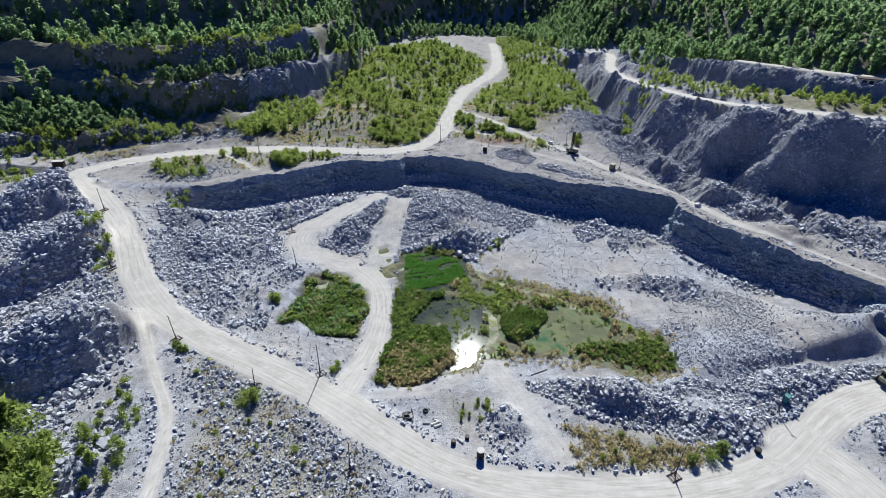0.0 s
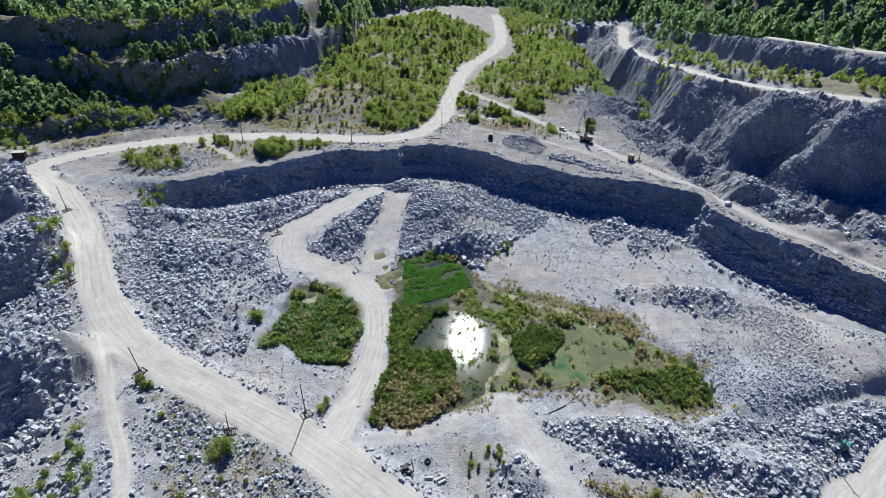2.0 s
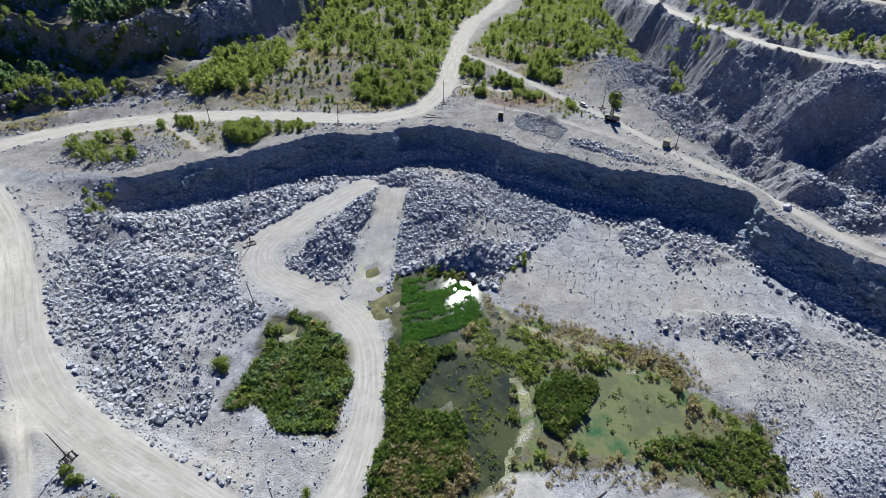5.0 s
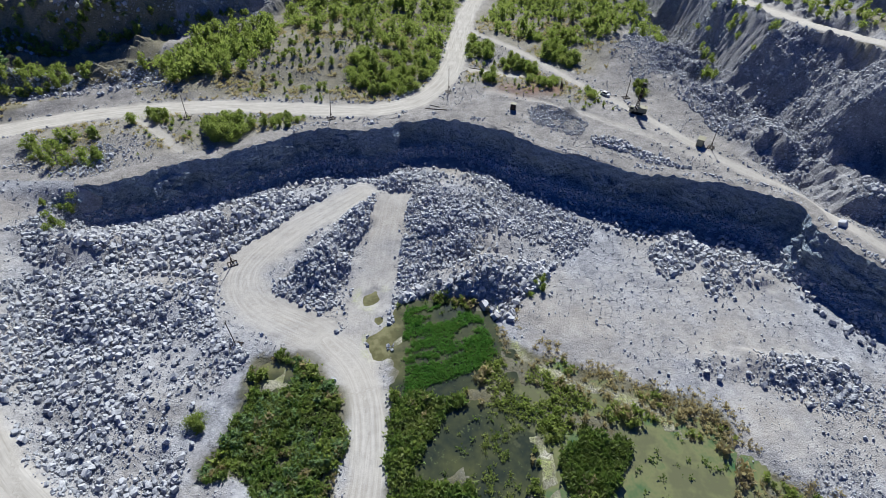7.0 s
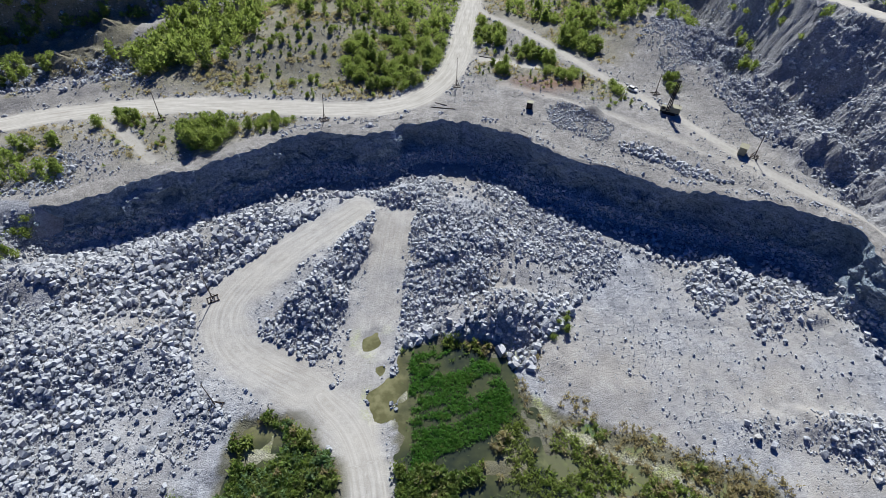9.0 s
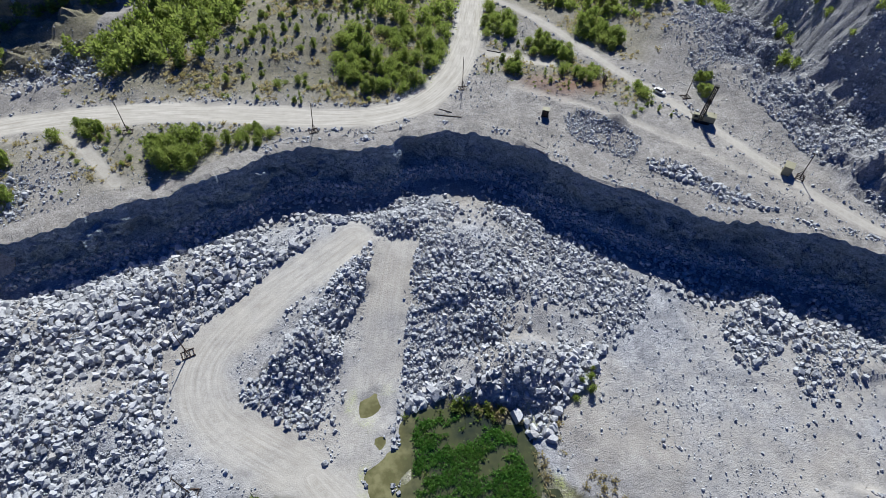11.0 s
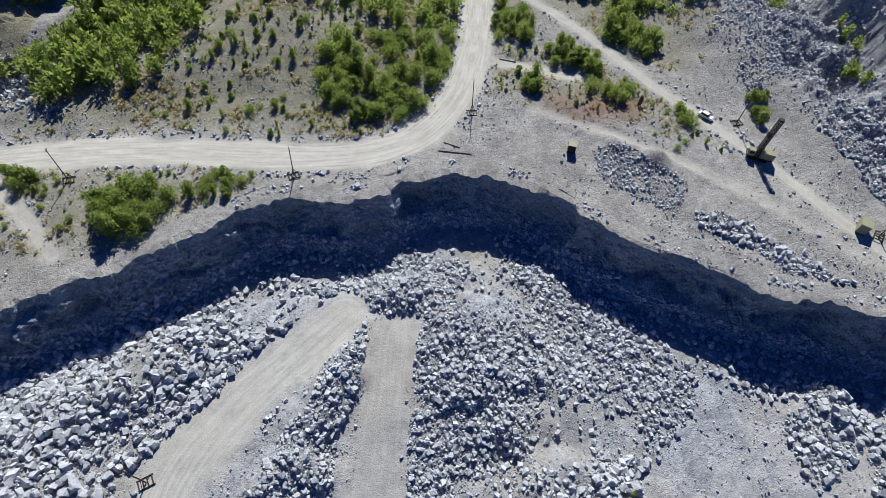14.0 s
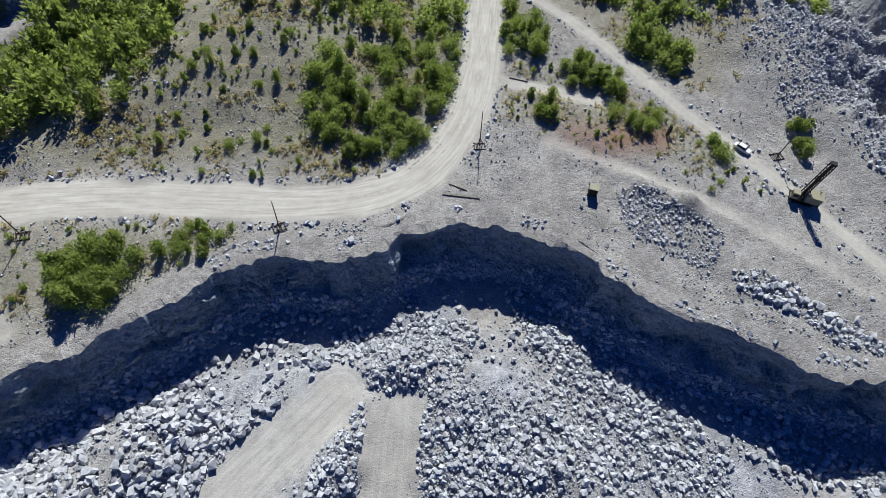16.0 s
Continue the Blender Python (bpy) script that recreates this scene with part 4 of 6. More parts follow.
RUBBLE_ZONES = [  # outline, stones per square metre, least and greatest size, evenness
    ([(-100, 185), (-82, 196), (-59, 209), (-44, 217), (-33, 215), (-40, 201), (-52, 190), (-62, 176), (-60, 160), (-78, 165), (-100, 176)], 2.3, 0.45, 1.75, 1.0),
    ([(-34, 212), (-27, 214), (-25, 196), (-28, 180), (-28, 168), (-34, 158), (-48, 166), (-38, 180), (-31, 194)], 3.4, 0.35, 1.3, 1.2),
    ([(-15, 206), (-14, 218), (4, 224), (24, 208), (40, 196), (32, 182), (20, 174), (6, 162), (-14, 166), (-15, 186)], 4.4, 0.26, 1.3, 0.55),
    ([(-110, 180), (-98, 176), (-78, 165), (-58, 160), (-48, 148), (-52, 118), (-66, 116), (-84, 126), (-98, 148)], 3.4, 0.3, 1.5, 0.55),
    ([(51, 184), (62, 195), (69, 186), (60, 178), (54, 174)], 2.2, 0.4, 1.7, 0.6), ([(68, 184), (80, 186), (94, 176), (86, 170), (72, 165), (61, 168)], 1.6, 0.4, 1.6, 0.4),
    ([(51, 146), (66, 151), (84, 149), (86, 140), (76, 134), (62, 142)], 1.6, 0.4, 1.5, 0.45),
    ([(60, 110), (66, 128), (80, 142), (94, 140), (112, 128), (118, 116), (90, 104), (72, 100)], 2.0, 0.25, 0.8, 0.6),
    ([(22, 97), (38, 101), (56, 98), (76, 100), (98, 104), (122, 107), (118, 100), (96, 96), (80, 84), (64, 76), (50, 82), (36, 84)], 3.2, 0.35, 1.25, 0.9),
    ([(100, 94), (122, 92), (122, 70), (98, 70)], 1.5, 0.35, 1.5, 0.7), ([(10, 90), (20, 90), (24, 80), (14, 76), (8, 82)], 2.0, 0.3, 1.2, 0.7),
    ([(-72, 104), (-46, 94), (-22, 78), (-8, 66), (-6, 56), (-50, 55), (-54, 80)], 1.7, 0.3, 1.2, 0.45),
    ([(-178, 195), (-150, 192), (-128, 172), (-112, 148), (-100, 128), (-86, 108), (-70, 86), (-66, 60), (-112, 55), (-150, 120)], 2.8, 0.4, 1.7, 0.85),
    ([(24, 243), (34, 243), (44, 232), (40, 226), (32, 228), (24, 236)], 5.0, 0.22, 0.85, 1.1), ([(92, 262), (104, 246), (110, 215), (128, 190), (124, 160), (108, 172), (100, 200), (84, 226), (78, 250)], 2.8, 0.28, 1.15, 0.5),
    ([(-160, 240), (-130, 254), (-108, 266), (-96, 262), (-112, 250), (-140, 240)], 1.5, 0.35, 1.4, 0.6), ([(-122, 272), (-90, 274), (-70, 272), (-64, 262), (-72, 252), (-104, 250)], 1.1, 0.3, 1.1, 0.3),
    ([(-114, 206), (-104, 196), (-92, 203), (-70, 214), (-90, 222), (-110, 218)], 0.6, 0.25, 0.9, 0.4),
    ([(95, 305), (98, 265), (118, 262), (120, 240), (140, 212), (178, 200), (178, 168), (150, 176), (124, 188), (108, 226)], 1.5, 0.35, 1.25, 0.6),
    ([(66, 262), (62, 285), (76, 305), (96, 300), (98, 262), (84, 250)], 2.4, 0.28, 1.0, 0.8), ([(50, 205), (88, 196), (84, 202), (60, 214), (30, 226), (24, 224)], 0.4, 0.2, 0.6, 0.5),
    ([(42, 227), (52, 222), (63, 213), (77, 202), (75, 199), (60, 208), (49, 217), (41, 223)], 2.6, 0.35, 1.4, 1.3),
    ([(-30, 216), (-14, 220), (-4, 220), (-8, 206), (-13, 204), (-22, 206.5), (-26, 208)], 3.0, 0.35, 1.3, 1.3),
    ([(0, 158), (10, 161), (22, 171), (26, 178), (20, 180), (8, 174), (-6, 172), (-14, 167)], 2.4, 0.5, 1.9, 0.8),
    ([(-128, 202), (-106, 199), (-97, 201), (-103, 214), (-124, 218)], 1.6, 0.3, 1.2, 0.5), ([(-108, 194), (-98, 188), (-104, 176), (-114, 178)], 1.8, 0.3, 1.2, 0.7),
    ([(-200, 269), (-151, 263), (-119, 287), (-92, 318), (-86, 326), (-104, 318), (-126, 291), (-152, 270), (-200, 277)], 1.3, 0.5, 2.0, 0.8),
    ([(-204, 292), (-168, 282), (-136, 304), (-110, 330), (-104, 340), (-120, 334), (-142, 311), (-172, 291), (-204, 300)], 1.2, 0.5, 2.0, 0.8),
    ([(-225, 216), (-174, 226), (-152, 240), (-128, 253), (-132, 260), (-156, 247), (-174, 234), (-225, 230)], 1.3, 0.4, 1.7, 0.8),
    ([(104, 196), (128, 176), (178, 152), (178, 118), (150, 124), (122, 160)], 2.0, 0.3, 1.6, 0.5),
    ([(-38, 236), (-22, 234), (-12, 240.5), (-9, 238), (-20, 232.5), (-36, 231)], 1.2, 0.2, 0.9, 0.4), ([(-98, 228), (-90, 226), (-84, 220), (-92, 218)], 1.0, 0.25, 0.9, 0.4),
    ([(95, 300), (98, 375), (104, 440), (128, 448), (110, 385), (107, 338), (113, 285), (104, 280)], 0.9, 0.35, 1.2, 0.6),
    ([(129, 342), (138, 292), (150, 261), (169, 236), (196, 222), (230, 210), (232, 216), (200, 228), (176, 243), (158, 268), (146, 294), (134, 345)], 1.3, 0.35, 1.1, 0.7)]
ROCK_MESHES = []
for co, fa in SHAPES:
    me = raw_mesh("boulder", co, fa)
    me.materials.append(BLOCK)
    ROCK_MESHES.append(me)
boulders_left = 290
FAR_ZONES = (14, 15, 16, 17, 18, 19, 27, 28, 29)
for k, (poly, per, lo, hi, even) in enumerate(RUBBLE_ZONES):
    place, size = fill(poly, per * 1.12, lo * 0.9, hi, 2.0 if k == 0 else 3.0, even=even)
    big = np.zeros(len(size), bool)
    if k in (0, 1, 2, 8):
        order = np.argsort(-size)[:min(boulders_left, 130 if k == 0 else 60)]
        big[order] = True
        boulders_left -= len(order)
    stone = BLOCK if k in (0, 8, 21, 23) else ROCK
    coarse = ~big & (size > min(0.62, 0.5 * (lo + hi)))
    pile = scatter("rubble", SHAPES, place[coarse], size[coarse], stone, "angular broken grey rock from blasting", "rubble")
    small = ~big & ~coarse
    scatter("rubble", CHIPS, place[small], size[small], stone, "small broken grey rock from blasting", "rubble")
    R = turns(int(big.sum()), 0.3)
    for (x, y, z), d, r in zip(place[big], size[big], R):
        ob = new("boulder", ROCK_MESHES[rng.integers(len(ROCK_MESHES))])
        ob.matrix_world = Matrix.LocRotScale((x, y, z), Matrix(r.tolist()).to_quaternion(), (d, d, d))
        ob.parent = pile
    place, size = fill([tuple(c) for c in poly], min(per, 0.65), 0.22, 0.55, 1.3, even=even)
    scatter("rock_chips", CHIPS, place, size, ROCK, "small loose grey stones between larger rubble", "stones")
    place, size = fill([tuple(c) for c in poly], min(1.5 * per, 3.8) * (0.45 if k in FAR_ZONES else 1.0), 0.18, 0.5, 1.8, even=even + 0.3)
    scatter("gravel", GRIT, place, size, ROCK, "coarse grey gravel and chips among broken rock", "gravel", 0.2)
foot_lines = [(x, y - 9) for x, y, _ in FOOT[1:16]] + [(x, y - 1.5) for x, y, _ in RIM[24:1:-1]]
place, size = fill(foot_lines, 1.1, 0.35, 1.5, even=0.7)
scatter("rubble", SHAPES, place, size, ROCK, "fallen rock lying in shade below the cliff", "rubble")
pick = DEBRIS[rng.integers(len(DEBRIS), size=5200)]
size = 0.3 + 1.1 * rng.random(len(pick)) ** 2.6
scatter("rubble", SHAPES, pick + np.stack([rng.uniform(-0.3, 0.3, len(pick)), rng.uniform(-0.3, 0.3, len(pick)), 0.1 * size], 1), size, ROCK, "fallen rock on the debris slope below the cliff", "rubble", 0.8)
rim_strip = set_over(RIM_SMOOTH, -3.8) + set_over(RIM_SMOOTH, -1.1)[::-1]
px, py = rng.uniform(-104, 125, 60000), rng.uniform(125, 240, 60000)
on_rim = inside(px, py, rim_strip) & (px > -58) & (fbm(px, py, 7, 3, 251) > -0.05)
px, py = px[on_rim], py[on_rim]
d_rim, z_rim, _ = to_line(px, py, RIM_SMOOTH)
behind = np.array(set_over(RIM_SMOOTH, -5.2))
near = np.argmin((px[:, None] - behind[None, :, 0]) ** 2 + (py[:, None] - behind[None, :, 1]) ** 2, 1)
size = 0.25 + 0.75 * rng.random(len(px)) ** 3
place = np.stack([px, py, lookup(Z, behind[near, 0], behind[near, 1]) + 0.15 * size], 1)
scatter("rim_stones", SHAPES, place, size, ROCK, "loose broken stones along the cliff edge", "stones")
place, size = fill([(-130, 60), (-130, 300), (125, 300), (125, 60)], 1.3, 0.14, 0.42, 2.4, even=0.55)
scatter("gravel", GRIT, place, size, ROCK, "loose gravel strewn over the quarry floor", "gravel", 0.2)
place, size = fill([(-130, 60), (-130, 300), (125, 300), (125, 60)], 0.25, 0.25, 0.7, 3.0, even=0.6)
scatter("rock_chips", CHIPS, place, size, ROCK, "stray stones strewn over the quarry floor", "stones")

for line, half, count in ((ROAD_NORTH[6:], 4.4, 900), (ROAD_WEST, 4.6, 2600), (LOOP, 5.2, 500), (RAMP, 5.0, 400), (BENCH_TRACK, 1.9, 700), (TRACK_SOUTH, 1.8, 700), (EAST_ROAD, 3.6, 500)):
    mid_line = np.array(smooth_line(line, 3))[:, :2]
    way = np.gradient(mid_line, axis=0)
    way /= np.linalg.norm(way, axis=1)[:, None]
    k = rng.integers(len(mid_line) - 1, size=count)
    q = rng.random(count)[:, None]
    p = mid_line[k] * (1 - q) + mid_line[k + 1] * q
    out = (half + 0.2 + 2.2 * rng.random(count) ** 1.6) * rng.choice([-1, 1], count)
    p = p + np.stack([way[k, 1], -way[k, 0]], 1) * out[:, None]
    keep = (lookup(road, p[:, 0], p[:, 1]) < 0.7) & (lookup(under, p[:, 0], p[:, 1]) < 0.3) & (lookup(drop, p[:, 0], p[:, 1]) < 0.05) & (fbm(p[:, 0], p[:, 1], 9, 3, 431) > -0.15)
    p = p[keep]
    size = 0.25 + 0.75 * rng.random(len(p)) ** 3
    scatter("roadside_stones", CHIPS, np.stack([p[:, 0], p[:, 1], lookup(Z, p[:, 0], p[:, 1]) + 0.2 * size], 1), size, ROCK, "loose grey stones pushed aside along the road", "stones")


# ---------------------------------------------------------------- plants
def crown(cards, size, height, width, lumps, droop=0.0, stem=0.15):
    """Leaf sprays gathered in clumps round a stem, with gaps between them."""
    centres = []
    for k in range(lumps):
        f = (k + rng.uniform(0.1, 0.9)) / lumps
        r = width * math.sin(math.pi * min(0.97, 0.18 + 0.8 * f)) * rng.uniform(0.35, 0.8)
        a = rng.uniform(0, 2 * math.pi)
        centres.append((r * math.cos(a), r * math.sin(a), height * (stem + (0.95 - stem) * f), width * rng.uniform(0.28, 0.5)))
    c = np.array(centres)[rng.integers(lumps, size=cards)]
    d = rng.normal(size=(cards, 3))
    d /= np.linalg.norm(d, axis=1)[:, None]
    p = c[:, :3] + d * c[:, 3:4] * rng.uniform(0.55, 1.05, (cards, 1)) * (1, 1, 1.15)
    p[:, 2] = np.maximum(p[:, 2], 0.05 * height)
    R = turns(cards)
    u = R[:, :, 0] * size * rng.uniform(0.6, 1.3, (cards, 1))
    v = R[:, :, 1] * size * 0.55 * rng.uniform(0.6, 1.3, (cards, 1))
    co = np.stack([p - u, p + 0.6 * u - v, p + 0.8 * u + v], 1)
    return co.reshape(-1, 3), np.arange(3 * cards).reshape(-1, 3)


def upright(cards, size, height, width, lean=0.35):
    """Long narrow leaves on rising shoots, for willow scrub and reeds."""
    base = rng.normal(size=(cards, 2)) * width * 0.42
    f = rng.random(cards) ** 0.8
    out = base * (0.35 + lean * 2 * f[:, None])
    p = np.stack([out[:, 0], out[:, 1], height * f * (1 - 0.45 * np.clip(np.linalg.norm(base, axis=1) / width, 0, 1))], 1)
    dirs = np.stack([out[:, 0] * 0.5, out[:, 1] * 0.5, np.full(cards, width * 0.6)], 1) + rng.normal(size=(cards, 3)) * 0.35 * width
    dirs /= np.linalg.norm(dirs, axis=1)[:, None]
    side = np.cross(dirs, rng.normal(size=(cards, 3)))
    side /= np.linalg.norm(side, axis=1)[:, None] + 1e-9
    u, v = dirs * size * rng.uniform(0.6, 1.3, (cards, 1)), side * size * 0.3 * rng.uniform(0.7, 1.3, (cards, 1))
    co = np.stack([p - 1.3 * v, p + 1.1 * u, p + 1.3 * v], 1)
    return co.reshape(-1, 3), np.arange(3 * cards).reshape(-1, 3)


def trunk_mesh(height, radius, limbs, reach):
    bm = bmesh.new()

    def limb(p, q, r0, r1):
        d = (q - p).normalized()
        s = d.orthogonal().normalized()
        w = d.cross(s)
        a = [bm.verts.new(p + (s * math.cos(k * 1.2566) + w * math.sin(k * 1.2566)) * r0) for k in range(5)]
        b = [bm.verts.new(q + (s * math.cos(k * 1.2566) + w * math.sin(k * 1.2566)) * r1) for k in range(5)]
        for k in range(5):
            bm.faces.new((a[k], a[(k + 1) % 5], b[(k + 1) % 5], b[k]))

    bend = Vector((rng.uniform(-0.1, 0.1) * height, rng.uniform(-0.1, 0.1) * height, height * 0.5))
    limb(Vector((0, 0, -0.3)), bend, radius, radius * 0.7)
    limb(bend, Vector((0, 0, height * 0.85)), radius * 0.7, radius * 0.2)
    for k in range(limbs):
        a = rng.uniform(0, 6.28)
        z = height * rng.uniform(0.15, 0.6)
        limb(Vector((0, 0, z)) + bend * 0.1, Vector((reach * math.cos(a), reach * math.sin(a), z + height * rng.uniform(0.12, 0.3))), radius * 0.4, radius * 0.1)
    me = bpy.data.meshes.new("trunk")
    bm.to_mesh(me)
    bm.free()
    me.materials.append(BARK)
    return me


def crown_mesh(made, mat, name="crown"):
    me = raw_mesh(name, *made)
    me.materials.append(mat)
    return me


BUSHES = [(trunk_mesh(3.0, 0.07, 5, 1.0), crown_mesh(upright(950, 0.4, 4.6, 2.2, 0.44), LEAF)),
          (trunk_mesh(2.6, 0.07, 5, 1.1), crown_mesh(upright(850, 0.38, 3.3, 2.5, 0.55), LEAF)),
          (trunk_mesh(3.6, 0.08, 6, 1.0), crown_mesh(upright(900, 0.42, 5.8, 1.8, 0.36), LEAF)),
          (trunk_mesh(2.2, 0.06, 4, 0.9), crown_mesh(crown(640, 0.34, 3.6, 1.8, 16, 0, 0.05), LEAF))]
TREES = [(trunk_mesh(7.0, 0.16, 7, 1.8), crown_mesh(crown(640, 0.62, 8.0, 2.5, 14), FOREST_LEAF)),
         (trunk_mesh(8.0, 0.16, 7, 1.5), crown_mesh(crown(640, 0.6, 9.5, 2.0, 15), FOREST_LEAF)),
         (trunk_mesh(6.0, 0.14, 6, 1.8), crown_mesh(crown(560, 0.6, 6.5, 2.6, 11, 0, 0.1), FOREST_LEAF))]


def plant(kind, variant, x, y, scale, label, group):
    trunk, leaves = variant
    m = Matrix.LocRotScale((x, y, ground_z(x, y) - 0.1), Euler((0, 0, rng.uniform(0, 6.28))), (scale * rng.uniform(0.85, 1.2), scale * rng.uniform(0.85, 1.2), scale))
    top = empty(kind, m, label, "tree" if kind == "tree" else "shrub", group)
    for name, me in (("trunk", trunk), ("crown", leaves)):
        new(name, me).parent = top
    return top


def spots(poly, count, gap, keep=None, tries=30):
    p = np.array(poly)
    (x0, y0), (x1, y1) = p.min(0), p.max(0)
    out = []
    for _ in range(count * tries):
        if len(out) >= count:
            break
        x, y = rng.uniform(x0, x1), rng.uniform(y0, y1)
        a, b = np.array([x]), np.array([y])
        if not inside(a, b, poly)[0] or lookup(road, x, y) > 0.05 or lookup(under, x, y) > 0.3:
            continue
        if fbm(x, y, 8.0, 3, 411) + 0.9 * rng.random() < 0.22:
            continue
        if any((x - u) ** 2 + (y - v) ** 2 < gap * gap for u, v in out):
            continue
        out.append((x, y))
    return out


BUSH_ZONES = [  # outline, number, least and greatest scale, gap, group
    ([(-30, 252), (-16, 252), (-8, 268), (-4, 288), (-22, 290), (-38, 282), (-40, 262)], 100, 0.4, 1.15, 1.4, "scrub beside the north road"),
    ([(-80, 400), (-78, 320), (-50, 290), (-6, 292), (2, 345), (26, 405), (34, 480), (-40, 520)], 520, 0.5, 1.35, 2.6, "scrub along the valley road"),
    ([(-114, 262), (-98, 258), (-78, 262), (-72, 290), (-80, 320), (-100, 296)], 85, 0.9, 1.6, 2.6, "scrub below the west terraces"),
    ([(-74, 256), (-44, 250), (-42, 290), (-70, 292)], 30, 0.25, 0.7, 2.2, "small scrub on the bench"),
    ([(-78, 250), (-44, 246), (-12, 250), (-4, 292), (-70, 300)], 130, 0.14, 0.42, 1.6, "low scrub strewn over the bench"),
    ([(-108, 236), (-90, 214), (-66, 218), (-44, 231), (-48, 236), (-80, 237)], 46, 0.12, 0.4, 1.5, "low scrub on the cliff top"),
    ([(2, 262), (14, 254), (50, 240), (58, 246), (30, 276), (8, 284)], 60, 0.12, 0.4, 1.5, "low scrub round the tracks"),
    ([(-79, 216), (-70, 218), (-64, 226), (-66, 232), (-78, 230)], 20, 0.8, 1.25, 1.5, "scrub above the cliff"),
    ([(-62, 228), (-54, 229), (-51, 234), (-60, 236)], 10, 0.5, 0.8, 1.5, "scrub above the cliff"),
    ([(-104, 226), (-95, 230), (-92, 234), (-104, 234)], 6, 0.6, 1.0, 1.8, "scrub above the cliff"),
    ([(3, 284), (14, 282), (18, 298), (8, 304)], 18, 0.7, 1.1, 1.8, "scrub between the tracks"),
    ([(20, 268), (31, 266), (33, 276), (24, 284), (18, 280)], 22, 0.6, 1.0, 1.6, "scrub between the tracks"),
    ([(24, 262), (36, 258), (38, 264), (30, 268)], 9, 0.5, 0.9, 1.6, "scrub between the tracks"),
    ([(34, 286), (44, 276), (50, 284), (42, 296)], 16, 0.8, 1.2, 2.0, "scrub beside the bench track"),
    ([(8, 266), (14, 262), (16, 268), (9, 272)], 6, 0.5, 0.9, 1.6, "scrub between the tracks"),
    ([(46, 253), (49, 250), (51, 254), (48, 257)], 4, 0.6, 0.9, 1.0, "scrub beside the bench track"),
    ([(62, 254), (68, 252), (70, 260), (64, 262)], 6, 0.6, 1.0, 1.5, "scrub beside the bench track"),
    ([(14, 320), (50, 296), (90, 300), (96, 380), (98, 440), (52, 470), (48, 400), (24, 360)], 270, 0.45, 1.2, 2.8, "scrub on the valley floor"),
    ([(-165, 225), (-190, 218), (-210, 190), (-165, 196), (-160, 210)], 26, 0.6, 1.1, 2.6, "scrub behind the west heap"),
    ([(-122, 206), (-106, 200), (-100, 206), (-112, 222), (-130, 214)], 26, 0.5, 0.9, 2.2, "scrub inside the road bend"),
    ([(-112, 190), (-104, 178), (-100, 184), (-106, 196)], 8, 0.4, 0.7, 1.8, "scrub inside the road bend"),
    ([(-68, 100), (-50, 92), (-30, 76), (-20, 62), (-48, 58), (-54, 80)], 16, 0.25, 0.5, 4.0, "small scrub beside the haul road"),
    ([(-46, 90), (-43, 90), (-43, 86), (-47, 86)], 3, 0.6, 0.9, 1.0, "small scrub beside the haul road"),
    ([(-66, 107), (-62, 104), (-66, 101), (-70, 104)], 5, 0.4, 0.7, 1.2, "small scrub beside the haul road"),
    ([(-104, 130), (-118, 150), (-112, 168), (-104, 150)], 16, 0.4, 0.8, 2.5, "small scrub on the west heaps"),
    ([(-76, 92), (-66, 80), (-63, 64), (-70, 60), (-78, 78)], 22, 0.35, 0.8, 2.4, "scrub beside the south track"),
    ([(-112, 82), (-93, 79), (-84, 75), (-76, 66), (-70, 54), (-112, 50)], 110, 0.9, 1.6, 1.7, "dense scrub on the west heap"),
    ([(2, 92), (12, 92), (14, 86), (4, 84)], 12, 0.22, 0.42, 1.1, "small scrub by the pond outlet"),
    ([(54, 74), (64, 78), (66, 74), (58, 71)], 8, 0.5, 0.9, 1.4, "small scrub by the rock heap"),
    ([(36, 82), (54, 78), (50, 71), (32, 74)], 5, 0.25, 0.45, 2.0, "small scrub by the rock heap"),
    ([(-28, 105), (-24, 100), (-28, 98)], 3, 0.4, 0.6, 1.0, "small scrub beside the haul road"),
    ([(-54, 134), (-50, 132), (-52, 128)], 3, 0.5, 0.7, 1.0, "small scrub in the rubble"),
    ([(18, 174), (22, 176), (22, 170), (16, 166)], 5, 0.35, 0.6, 1.2, "small scrub by the pond"),
    ([(-200, 268), (-150, 262), (-118, 286), (-92, 318), (-88, 324), (-112, 296), (-146, 272), (-200, 278)], 170, 0.4, 1.0, 1.8, "scrub clinging to the west terrace face"),
    ([(-205, 293), (-168, 284), (-136, 306), (-110, 332), (-98, 372), (-104, 378), (-118, 338), (-142, 312), (-172, 291), (-205, 300)], 150, 0.4, 1.0, 1.8, "scrub clinging to the upper terrace face"),
    ([(-230, 216), (-175, 224), (-150, 240), (-122, 254), (-128, 262), (-160, 248), (-230, 232)], 90, 0.5, 1.1, 2.2, "scrub at the west terrace foot"),
    ([(96, 302), (104, 262), (112, 262), (110, 300)], 16, 0.5, 0.9, 3.0, "scrub on the east slope"),
    ([(126, 345), (134, 292), (148, 260), (168, 236), (194, 222), (230, 209), (228, 200), (190, 208), (158, 220), (138, 246), (124, 284), (118, 335)], 150, 0.4, 0.9, 2.2, "scrub beside the upper east road"),
    ([(52, 470), (100, 440), (108, 560), (54, 590), (50, 520)], 110, 0.9, 1.6, 4.5, "scrub at the valley's end"),
    ([(92, 268), (100, 262), (96, 276)], 4, 0.6, 0.9, 1.5, "scrub below the east slope")]
BUSH_LABEL = "leafy green willow shrub on stony ground"
